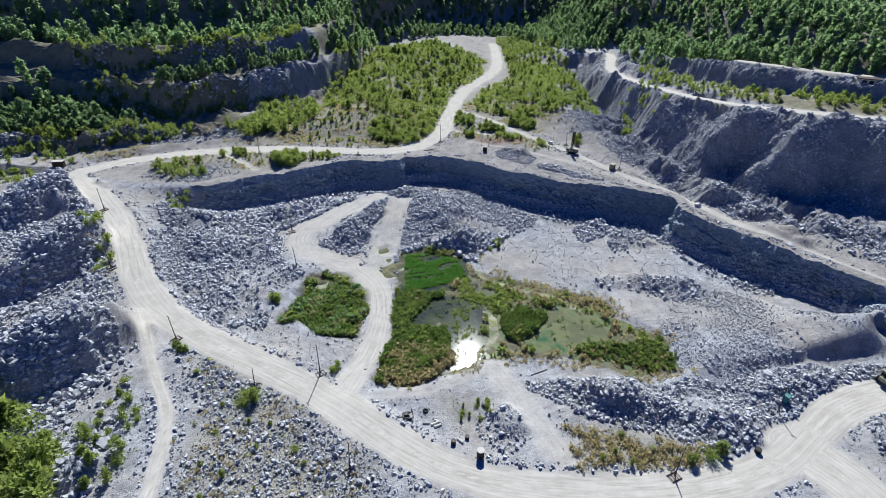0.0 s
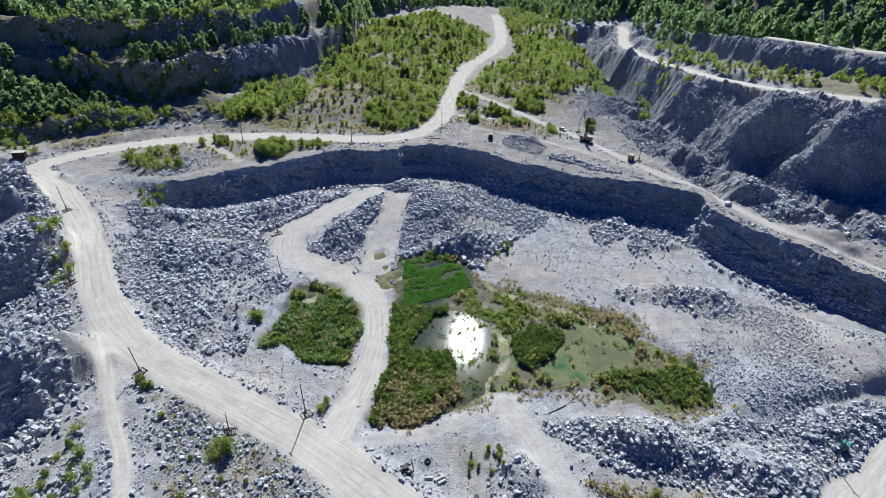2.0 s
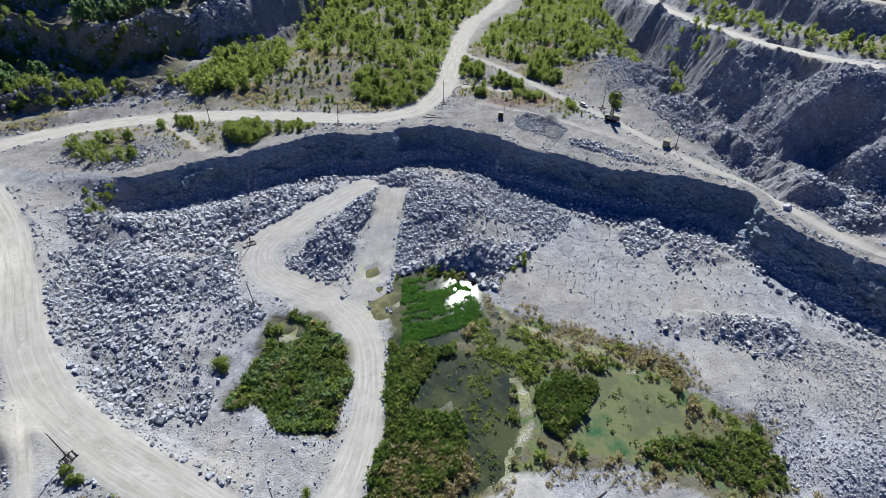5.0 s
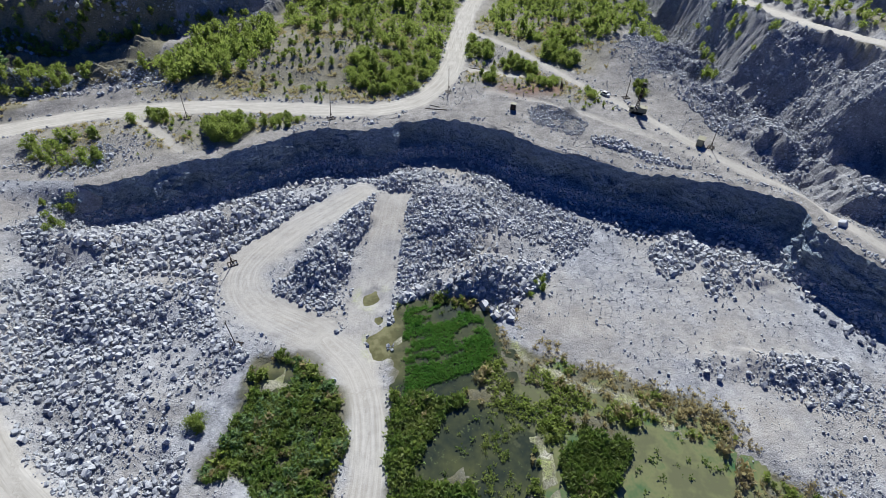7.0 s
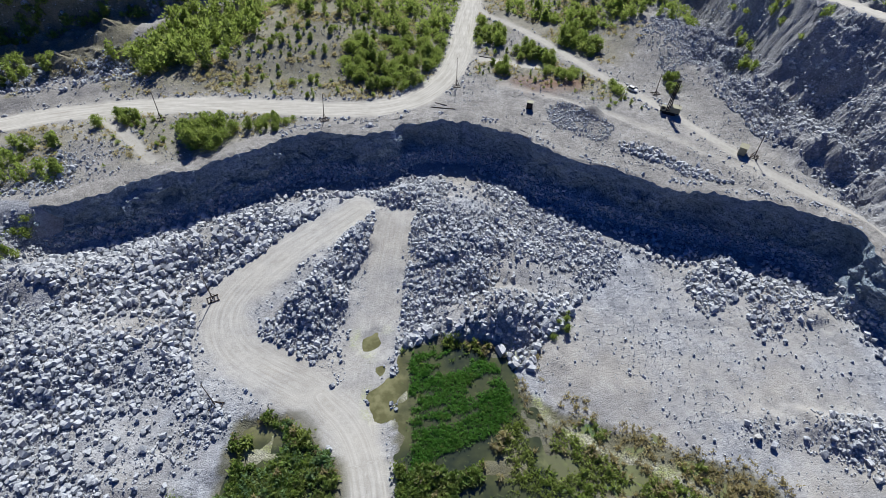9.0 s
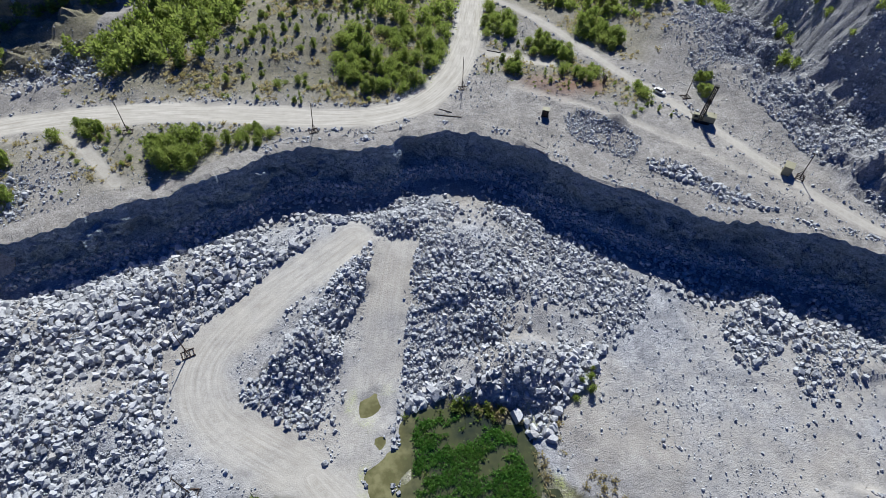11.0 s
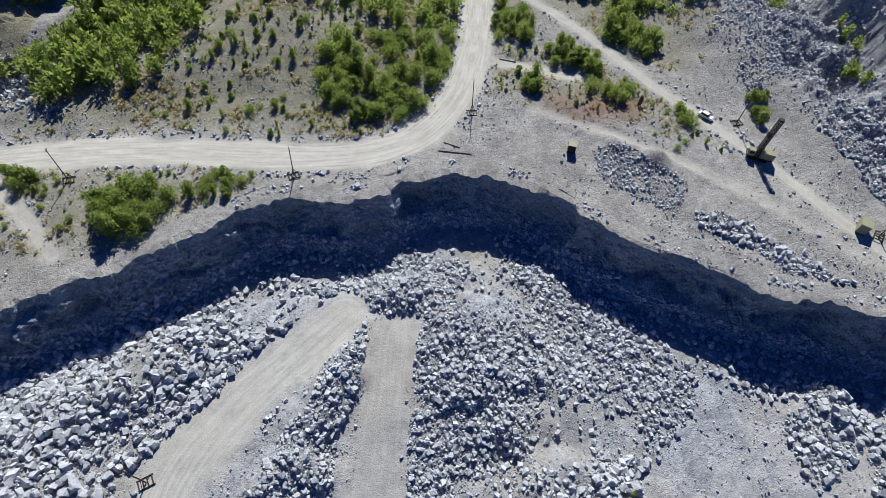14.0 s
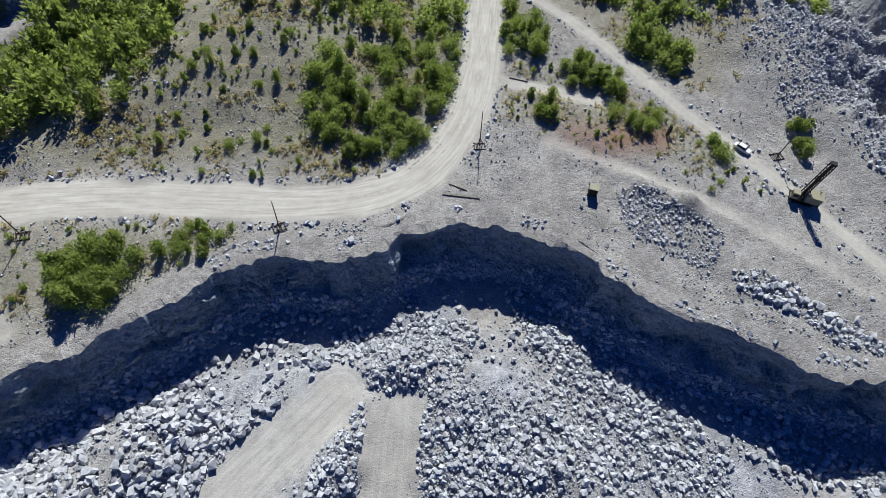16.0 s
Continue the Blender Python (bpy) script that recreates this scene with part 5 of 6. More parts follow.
SINGLE = ("scrub beside the north road", "scrub above the cliff", "scrub between the tracks", "scrub beside the bench track", "small scrub on the bench",
          "small scrub by the pond outlet", "small scrub by the rock heap", "small scrub by the pond", "small scrub in the rubble", "small scrub beside the haul road")
BUSH_SHAPES = [upright(220, 0.76, 4.6, 2.2, 0.4), crown(220, 0.7, 4.4, 2.1, 12, 0, 0.08), upright(220, 0.72, 5.6, 2.0, 0.36), upright(190, 0.68, 3.0, 2.5, 0.5), upright(210, 0.7, 6.2, 1.8, 0.32)]
for poly, count, lo, hi, gap, group in BUSH_ZONES:
    at = spots(poly, count, gap)
    if group in SINGLE:
        for x, y in at:
            plant("shrub", BUSHES[rng.integers(len(BUSHES))], x, y, rng.uniform(lo, hi), BUSH_LABEL, group)
    elif at:
        xy = np.array(at)
        scatter("scrub", BUSH_SHAPES, np.stack([xy[:, 0], xy[:, 1], lookup(Z, xy[:, 0], xy[:, 1]) - 0.1], 1), rng.uniform(lo, hi, len(at)), LEAF,
                "thicket of green " + group, "shrubs", 0.05)

TERRACE_ZONES = [([(-245, 240), (-206, 236), (-170, 240), (-150, 254), (-166, 256), (-206, 256), (-245, 258)], 70, 0.6, 1.15, "trees on the lowest west terrace"),
                 ([(-148, 274), (-124, 296), (-100, 325), (-84, 368), (-92, 370), (-112, 326), (-134, 300), (-156, 279)], 60, 0.6, 1.1, "trees on the middle west terrace"),
                 ([(-240, 262), (-200, 260), (-160, 258), (-160, 268), (-200, 275), (-240, 280)], 30, 0.5, 0.9, "trees on the west slope")]
for poly, count, lo, hi, group in TERRACE_ZONES:
    for x, y in spots(poly, count, 2.6):
        plant("tree", TREES[rng.integers(len(TREES))], x, y, rng.uniform(lo, hi), "young broadleaf tree on a quarry terrace", group)

FAR_TREES = [crown(105, 1.35, 8.5, 2.9, 11), crown(105, 1.3, 11.0, 2.3, 13), crown(95, 1.35, 7.0, 3.2, 9), crown(105, 1.3, 9.5, 2.7, 12), crown(90, 1.3, 12.0, 1.9, 14)]


def forest(name, poly, spacing, keep, label):
    p = np.array(poly)
    (x0, y0), (x1, y1) = p.min(0), p.max(0)
    gx, gy = np.meshgrid(np.arange(x0, x1, spacing), np.arange(y0, y1, spacing))
    x = gx.ravel() + rng.uniform(-0.45, 0.45, gx.size) * spacing
    y = gy.ravel() + rng.uniform(-0.45, 0.45, gx.size) * spacing
    z = lookup(Z, x, y)
    ok = inside(x, y, poly) & (lookup(road, x, y) < 0.1) & keep(x, y, z)
    x, y, z = x[ok], y[ok], z[ok]
    n = len(x)
    pick, turn, scale = rng.integers(len(FAR_TREES), size=n), rng.uniform(0, 6.28, n), rng.uniform(0.65, 1.3, n)
    cos, fas, at = [], [], 0
    for k, (co, fa) in enumerate(FAR_TREES):
        i = np.nonzero(pick == k)[0]
        c, s = np.cos(turn[i])[:, None], np.sin(turn[i])[:, None]
        q = np.stack([co[:, 0] * c - co[:, 1] * s, co[:, 0] * s + co[:, 1] * c, np.broadcast_to(co[:, 2], (len(i), len(co)))], 2)
        q = q * scale[i][:, None, None] + np.stack([x[i], y[i], z[i] - 0.3], 1)[:, None]
        fas.append((fa[None] + (np.arange(len(i)) * len(co))[:, None, None] + at).reshape(-1, 3))
        cos.append(q.reshape(-1, 3))
        at += len(i) * len(co)
    me = raw_mesh(name, np.concatenate(cos), np.concatenate(fas))
    me.materials.append(FOREST_LEAF)
    tagged(new(name, me), label, "forest", kind="stuff")


forest("forest", [(128, 350), (146, 300), (162, 272), (180, 250), (215, 238), (330, 215), (330, 500), (250, 620), (130, 640), (112, 470), (132, 440)], 6.0,
       lambda x, y, z: z > 30, "dense green broadleaf forest on the east hillside")
forest("forest", [(-345, 250), (-262, 262), (-262, 306), (-205, 304), (-172, 298), (-142, 316), (-120, 340), (-102, 380), (-84, 450), (-60, 560), (-60, 650), (-230, 640), (-345, 420)], 6.3,
       lambda x, y, z: z > 20, "dense dark green forest above the west terraces")
forest("forest", [(-345, 232), (-205, 234), (-172, 242), (-164, 258), (-176, 290), (-345, 300)], 5.2,
       lambda x, y, z: fbm(x, y, 14, 3, 211) > 0.24, "dark green trees over the west slope")
forest("forest", [(-90, 380), (-70, 390), (-56, 470), (-40, 540), (-8, 610), (60, 605), (106, 460), (140, 470), (150, 760), (-90, 760)], 6.5,
       lambda x, y, z: (z > 17), "shaded forest closing the valley")


# ---------------------------------------------------------------- pond plants
def patches(poly, per_m2, keep, ragged=3.5):
    p = np.array(poly)
    (x0, y0), (x1, y1) = p.min(0), p.max(0)
    n = int((x1 - x0) * (y1 - y0) * per_m2)
    x, y = rng.uniform(x0, x1, n), rng.uniform(y0, y1, n)
    ok = (edge_distance(x, y, poly) > 0.8 + ragged * fbm(x, y, 5, 4, 223)) & (lookup(road, x, y) < 0.3) & keep(x, y)
    x, y = x[ok], y[ok]
    return np.stack([x, y, np.maximum(lookup(Z, x, y), WATER) - 0.05], 1)


def not_open(x, y):
    return (lookup(open_water, x, y) < 0.4) & (lookup(pale, x, y) < 0.4)


tufts = [upright(26, 0.55, 1.3, 0.8, 0.3) for _ in range(6)]
low_tufts = [upright(16, 0.36, 0.55, 0.6, 0.5) for _ in range(6)]
REED_BEDS = [([(-15, 139), (2, 141), (1, 135), (-5, 129), (-10, 122), (3, 124), (4.5, 118), (2, 107), (-3, 103), (-9, 98), (-16, 98), (-15, 116)], 2.8, 0.8, 1.35, REED, "tall dark green reeds beside the causeway"),
             ([(18, 127), (24, 133), (33, 131), (33, 126), (27, 121), (23, 114), (18, 117)], 3.6, 0.9, 1.4, REED, "tall dark green reed island in the pond"),
             ([(37, 113), (44, 120), (49, 117), (55, 115), (64, 119), (67, 112), (64, 104), (56, 103), (50, 107), (41, 110)], 1.6, 0.6, 1.2, REED, "bright green brush on the pond bank"),
             ([(-14, 164), (-6, 169), (4, 166), (2, 161), (-10, 161)], 1.8, 0.8, 1.3, LEAF, "bright green sedge below the rock heap"),
             ([(10, 152), (26, 148), (42, 142), (54, 137), (56, 128), (50, 131), (36, 135), (26, 137), (12, 144)], 0.5, 0.4, 0.8, DRY, "olive marsh plants at the water's edge"),
             (POND_WEST, 1.7, 0.6, 1.3, REED, "dense green reeds and brush beside the causeway")]
for poly, per, lo, hi, mat, label in REED_BEDS:
    pl = patches(poly, per, not_open)
    scatter("reeds", tufts, pl, rng.uniform(lo, hi, len(pl)) * (1 + 0.45 * fbm(pl[:, 0], pl[:, 1], 5, 3, 227)), mat, label, "reeds", 0.04)
pl = patches([(-17, 97), (-8, 96), (1, 100), (7, 106), (4, 113), (-12, 113)], 1.6, lambda x, y: fbm(x, y, 6, 3, 171) > 0.0)
scatter("reeds", tufts, pl, rng.uniform(0.9, 1.35, len(pl)), DRY, "brown withered reeds among green ones", "reeds", 0.04)
pl = patches(OPEN_WATER[2], 6.0, lambda x, y: fbm((x + 0.45 * y) * 0.2, (y - 0.45 * x) * 1.2, 1.6, 3, 181) + 0.35 * fbm(x, y, 5, 3, 183) > -0.3, 0.8)
pl[:, 2] = WATER - 0.08
scatter("water_grass", low_tufts, pl, rng.uniform(0.7, 1.15, len(pl)), GRASS, "bright green grass combed flat in shallow water", "grass", 0.04)
for bed, per, tone, seed, mat, label in ((POND_WEST, 1.6, 0.02, 351, LEAF, "yellowish green brush growing through the reed bed"),
                                         (POND_WEST, 1.5, 0.10, 353, FOREST_LEAF, "blue-green willow brush in the reed bed"),
                                         (POND_WEST, 1.0, 0.12, 355, DRY, "brown withered stalks in the reed bed"),
                                         (POND, 0.5, 0.2, 357, LEAF, "yellow-green sedge patches in the marsh"),
                                         (POND, 0.4, 0.2, 359, DRY, "straw-brown sedge patches in the marsh")):
    pl = patches(bed, per, lambda x, y: not_open(x, y) & (fbm(x, y, 4.5, 3, seed) > tone), 2.5)
    scatter("reeds", tufts, pl, rng.uniform(0.6, 1.35, len(pl)) * (1 + 0.6 * fbm(pl[:, 0], pl[:, 1], 4, 3, seed + 1)), mat, label, "reeds", 0.04)
pl = patches(OPEN_WATER[0], 1.4, lambda x, y: (fbm(x, y, 3.5, 4, 381) > 0.12) & (x > 3), 0.5)
scatter("marsh_grass", low_tufts, pl, rng.uniform(0.6, 1.1, len(pl)), LEAF, "sparse yellow-green sedge standing in water", "grass", 0.04)
pl = patches(POND, 0.07, lambda x, y: lookup(open_water, x, y) > 0.5)
scatter("reeds", low_tufts, pl, rng.uniform(0.8, 1.6, len(pl)), REED, "scattered reed tufts in open water", "reeds", 0.04)
pl = patches([(3, 148), (12, 152), (21, 146), (28, 138), (25, 131), (16, 127), (11, 133), (4, 137)], 2.0, lambda x, y: fbm(x, y, 4, 3, 241) > -0.1, 1.5)
scatter("marsh_grass", low_tufts, pl, rng.uniform(0.8, 1.5, len(pl)), LEAF, "olive green marsh plants in shallow mud", "grass", 0.04)
bank_poly = [(-18, 95), (-10, 94), (4, 98), (22, 106), (40, 103), (56, 98), (70, 102), (70, 120), (58, 126), (60, 138), (40, 146), (26, 151), (16, 160), (14, 172), (6, 170), (8, 150), (30, 138), (52, 128), (50, 110), (20, 112), (0, 104)]
pl = patches(bank_poly, 0.9, lambda x, y: fbm(x, y, 5, 3, 141) > -0.1)
scatter("marsh_grass", low_tufts, pl, rng.uniform(0.6, 1.3, len(pl)), DRY, "brown and olive marsh grass on the pond bank", "grass", 0.04)

dry_keep = lambda x, y: (rng.random(len(x)) < lookup(green, x, y)) & (fbm(x, y, 7, 4, 151) > 0.02)
pl = patches([(-125, 200), (-190, 205), (-120, 262), (-60, 330), (40, 330), (96, 300), (96, 250), (60, 240), (20, 240), (0, 250), (-60, 225), (-100, 205)], 0.9, dry_keep)
scatter("dry_grass", low_tufts, pl, rng.uniform(0.7, 1.5, len(pl)), DRY, "dry yellowish grass tufts on stony soil", "grass", 0.04)
pl = patches([(28, 85), (42, 83), (60, 79), (58, 71), (28, 71)], 1.5, lambda x, y: fbm(x, y, 4, 3, 281) > -0.2)
scatter("dry_grass", low_tufts, pl, rng.uniform(0.9, 1.8, len(pl)), DRY, "tall dry straw-coloured grass beside the haul road", "grass", 0.04)
pl = patches([(-125, 58), (-125, 190), (-90, 130), (-20, 80), (70, 80), (70, 58)], 0.5, dry_keep)
scatter("dry_grass", low_tufts, pl, rng.uniform(0.7, 1.5, len(pl)), DRY, "dry grass tufts among stones by the haul road", "grass", 0.04)
pl = patches([(-125, 58), (-190, 205), (-120, 262), (-60, 330), (40, 330), (96, 300), (96, 250), (-60, 225), (-100, 205), (-20, 80), (70, 80), (70, 58)], 0.07, dry_keep)
scatter("weeds", low_tufts, pl, rng.uniform(0.6, 1.2, len(pl)), LEAF, "low green weeds on stony soil", "weeds", 0.04)


pl = patches([(-80, 400), (-78, 310), (-40, 292), (-4, 292), (4, 335), (28, 402), (36, 470), (-40, 520)], 0.28, lambda x, y: fbm(x, y, 14, 4, 421) > -0.25)
scatter("meadow_grass", low_tufts, pl, rng.uniform(1.2, 2.6, len(pl)), LEAF, "yellow-green meadow grass between saplings", "grass", 0.04)
pl = patches([(12, 320), (48, 292), (90, 296), (98, 380), (100, 440), (52, 470), (48, 400), (22, 360)], 0.4, lambda x, y: fbm(x, y, 16, 4, 423) > -0.1)
scatter("meadow_grass", low_tufts, pl, rng.uniform(1.2, 2.6, len(pl)), LEAF, "yellow-green meadow grass on the valley floor", "grass", 0.04)

# ---------------------------------------------------------------- made things
def box(bm, centre, size, turn=None, bevel=0.0, top=1.0):
    """A box, its upper face scaled by top, bevelled where asked."""
    m = Matrix.Translation(centre) @ (turn.to_4x4() if turn else Matrix()) @ Matrix.Diagonal((*size, 1))
    vs = bmesh.ops.create_cube(bm, size=1.0)["verts"]
    for v in vs:
        if v.co.z > 0:
            v.co.x, v.co.y = v.co.x * top, v.co.y * top
        v.co = m @ v.co
    if bevel:
        bmesh.ops.bevel(bm, geom=list({e for v in vs for e in v.link_edges}), offset=bevel, segments=2, affect="EDGES")
    return bm


def rod(bm, p, q, r0, r1=None, sides=10):
    p, q = Vector(p), Vector(q)
    d = q - p
    m = Matrix.Translation((p + q) / 2) @ d.to_track_quat("Z", "Y").to_matrix().to_4x4()
    bmesh.ops.create_cone(bm, cap_ends=True, segments=sides, radius1=r0, radius2=r0 if r1 is None else r1, depth=d.length, matrix=m)
    return bm


def fresh():
    return bmesh.new()


def mobile_pole(x, y, high, lean=(0, 0), turn=0, lamp=False):
    """A power pole that stands on a steel sledge."""
    top = empty("power_pole", pose(x, y, ground_z(x, y), 0, 0, turn), "dark weathered power pole on a steel sledge", "pole", "mobile power poles")
    for s in (-0.85, 0.85):
        part("runner", rod(fresh(), (-1.3, s, 0.12), (1.3, s, 0.12), 0.11), IRON, top)
    for k in (-1.1, -0.35, 0.35, 1.1):
        part("cross_member", box(fresh(), (k, 0, 0.24), (0.14, 1.8, 0.12), bevel=0.02), IRON, top)
    tip = Vector((lean[0], lean[1], high))
    part("pole", rod(fresh(), (0, 0, 0.2), tip, 0.12, 0.08), WOOD, top)
    for s in (-0.8, 0.8):
        part("brace", rod(fresh(), (0.9 * s, s, 0.25), tip * 0.28, 0.06), IRON, top)
    bar = part("crossarm", box(fresh(), tip * 0.965, (0.1, 1.1, 0.1), bevel=0.02), WOOD, top)
    for s in (-0.45, 0, 0.45):
        part("insulator", rod(fresh(), tip * 0.97 + Vector((0, s, 0.05)), tip * 0.97 + Vector((0, s, 0.3)), 0.07, 0.04, 8), PALE_METAL, bar)
    if lamp:
        part("floodlight", box(fresh(), tip + Vector((0, 0, 0.2)), (0.8, 0.5, 0.4), bevel=0.06), WHITE, top, "pale floodlight housing")
    return top


for x, y, high, lean, turn, lamp in ((-41.4, 234.8, 8.6, (0.5, -0.6), 25, False), (-87.6, 232.6, 8.6, (0.2, 0.2), 15, False), (-2.3, 255.5, 9.5, (-0.2, 0), 0, False),
                                     (61.0, 252.6, 6.6, (0, 0), 10, False), (78.2, 218.6, 7.0, (0.6, 0.3), 50, True), (-125.6, 171.5, 8.5, (0, 0.4), 60, False),
                                     (-102.6, 134.5, 8.5, (0.2, 0.4), 70, False), (-70.5, 106.4, 8.0, (-0.3, 0.2), 60, False), (-45.2, 92.0, 6.0, (0.2, 0), 20, False),
                                     (-30.5, 97.5, 9.5, (0, 0.3), 40, False), (-18.5, 70.0, 8.5, (0.4, 0.2), 30, False), (-50.0, 150.0, 8.0, (-0.6, 0.2), 0, False),
                                     (-58.6, 176.0, 7.5, (-0.2, 0.3), 30, False), (49.5, 70.5, 8.0, (0.4, 0.2), 25, False), (81.0, 88.5, 7.5, (1.4, 0.5), 40, False),
                                     (-163.0, 214.0, 8.0, (0, 0), 10, False)):
    mobile_pole(x, y, high, lean, turn, lamp)


def drill_rig(x, y, turn):
    top = empty("drill_rig", pose(x, y, ground_z(x, y), 0, 0, turn), "khaki crawler drill rig with a tall dark lattice mast", "drill rig")
    for s in (-1.25, 1.25):
        track = part("crawler_track", box(fresh(), (0, s, 0.5), (5.2, 0.62, 0.95), bevel=0.3), RUBBER, top)
        for k in range(5):
            part("roller", rod(fresh(), (-1.8 + 0.9 * k, s - 0.34, 0.45), (-1.8 + 0.9 * k, s + 0.34, 0.45), 0.3), DARK_STEEL, track)
    part("deck", box(fresh(), (0.2, 0, 1.15), (7.0, 3.0, 0.3), bevel=0.05), DARK_STEEL, top)
    house = part("machine_house", box(fresh(), (1.9, 0, 2.3), (3.6, 2.9, 2.0), bevel=0.08), KHAKI, top)
    part("roof", box(fresh(), (1.9, 0, 3.36), (3.8, 3.1, 0.12), bevel=0.03), KHAKI, house, "dusty khaki sheet roof")
    for k in range(4):
        part("side_door", box(fresh(), (0.7 + 0.8 * k, -1.48, 2.25), (0.68, 0.06, 1.6), bevel=0.02), KHAKI, house)
    part("exhaust", rod(fresh(), (2.8, 0.8, 3.3), (2.8, 0.8, 4.1), 0.1), IRON, house)
    cab = part("cab", box(fresh(), (-2.3, -0.6, 2.2), (1.7, 1.6, 1.9), bevel=0.07), KHAKI, top)
    part("cab_window", box(fresh(), (-2.3, -1.42, 2.5), (1.2, 0.05, 0.8)), DARK_STEEL, cab, "dark cab window")
    part("cab_window", box(fresh(), (-3.17, -0.6, 2.5), (0.05, 1.1, 0.8)), DARK_STEEL, cab, "dark cab window")
    mast = part("mast", fresh(), DARK_STEEL, top, "dark steel lattice mast")
    bm = fresh()
    foot, lean = Vector((-0.6, 0.3, 1.2)), Vector((0.5, 0.6, 12.0))
    corner = [Vector((a, b, 0)) for a, b in ((-0.55, -0.55), (0.55, -0.55), (0.55, 0.55), (-0.55, 0.55))]
    for c in corner:
        rod(bm, foot + c, foot + c + lean, 0.13, sides=6)
    for k in range(12):
        for a, b in zip(corner, corner[1:] + corner[:1]):
            rod(bm, foot + a + lean * k / 12, foot + b + lean * (k + 1) / 12, 0.08, sides=5)
    bm.to_mesh(mast.data)
    bm.free()
    part("drill_string", rod(fresh(), foot + Vector((0, 0, -0.8)), foot + lean * 0.95, 0.16), IRON, mast)
    part("rotary_head", box(fresh(), foot + lean * 0.55, (0.9, 0.9, 1.2), bevel=0.08), IRON, mast)
    part("crown_block", box(fresh(), foot + lean, (1.4, 1.3, 0.5), bevel=0.06), DARK_STEEL, mast)
    part("mast_brace", rod(fresh(), (1.0, 0.3, 1.4), foot + lean * 0.45, 0.1), DARK_STEEL, top)
    part("outrigger", rod(fresh(), (-3.0, 1.2, 1.1), (-4.2, 1.8, 1.6), 0.12), KHAKI, top)
    return top


rig = drill_rig(61.6, 241.0, -24)
rig.scale = (0.8, 0.8, 0.78)


def hut(x, y, turn, size, body_mat, roof_mat, label):
    w, d, h = size
    top = empty("equipment_hut", pose(x, y, ground_z(x, y) - 0.05, 0, 0, turn), label, "hut")
    for s in (-0.35, 0.35):
        part("skid", box(fresh(), (0, s * d, 0.12), (w * 1.1, 0.16, 0.24), bevel=0.03), IRON, top)
    body = part("body", box(fresh(), (0, 0, 0.24 + h / 2), (w, d, h), bevel=0.03), body_mat, top)
    part("door", box(fresh(), (0, -d / 2 - 0.02, 0.24 + h * 0.45), (w * 0.42, 0.05, h * 0.8), bevel=0.01), IRON, body, "rusty steel door")
    part("roof", box(fresh(), (0, 0, 0.3 + h), (w * 1.12, d * 1.15, 0.12), bevel=0.03), roof_mat, top, "pale sheet metal roof")
    return top


hut(19.6, 242.8, -18, (1.7, 1.5, 1.9), DARK_STEEL, KHAKI, "small dark steel hut with a pale roof")
hut(75.6, 220.6, 55, (2.6, 1.9, 2.2), KHAKI, KHAKI, "small khaki transformer kiosk beside the bench track")
hut(-166.5, 209.5, 10, (4.2, 2.3, 2.2), IRON, PALE_METAL, "rusty brown site container by the road junction")
hut(84.6, 91.8, 35, (1.3, 1.2, 2.0), TEAL, TEAL, "faded teal electrical cabinet beside boulders")


def car(x, y, turn):
    top = empty("car", pose(x, y, ground_z(x, y), 0, 0, turn), "white hatchback parked on the bench track", "car")
    bm = box(fresh(), (0, 0, 0.62), (4.1, 1.66, 0.6), bevel=0.14)
    body = part("body", bm, WHITE, top)
    cabin = part("cabin", box(fresh(), (-0.25, 0, 1.16), (2.3, 1.5, 0.56), bevel=0.07, top=0.8), DARK_STEEL, top, "dark tinted windows")
    part("roof", box(fresh(), (-0.25, 0, 1.45), (1.75, 1.22, 0.06), bevel=0.02), WHITE, cabin)
    for a in (-1.28, 1.28):
        for b in (-0.78, 0.78):
            w = part("wheel", rod(fresh(), (a, b - 0.1, 0.3), (a, b + 0.1, 0.3), 0.31, sides=18), RUBBER, top)
            part("rim", rod(fresh(), (a, b - 0.11, 0.3), (a, b + 0.11, 0.3), 0.18, sides=12), PALE_METAL, w)
    for b in (-0.6, 0.6):
        part("headlight", box(fresh(), (2.03, b, 0.68), (0.06, 0.32, 0.14), bevel=0.02), PALE_METAL, top)
        part("tail_light", box(fresh(), (-2.04, b, 0.72), (0.05, 0.26, 0.16), bevel=0.02), plain("red_lens", (0.4, 0.02, 0.02), 0.3), top)
    return top


car(54.0, 254.6, -48).scale = (0.9, 0.9, 0.9)


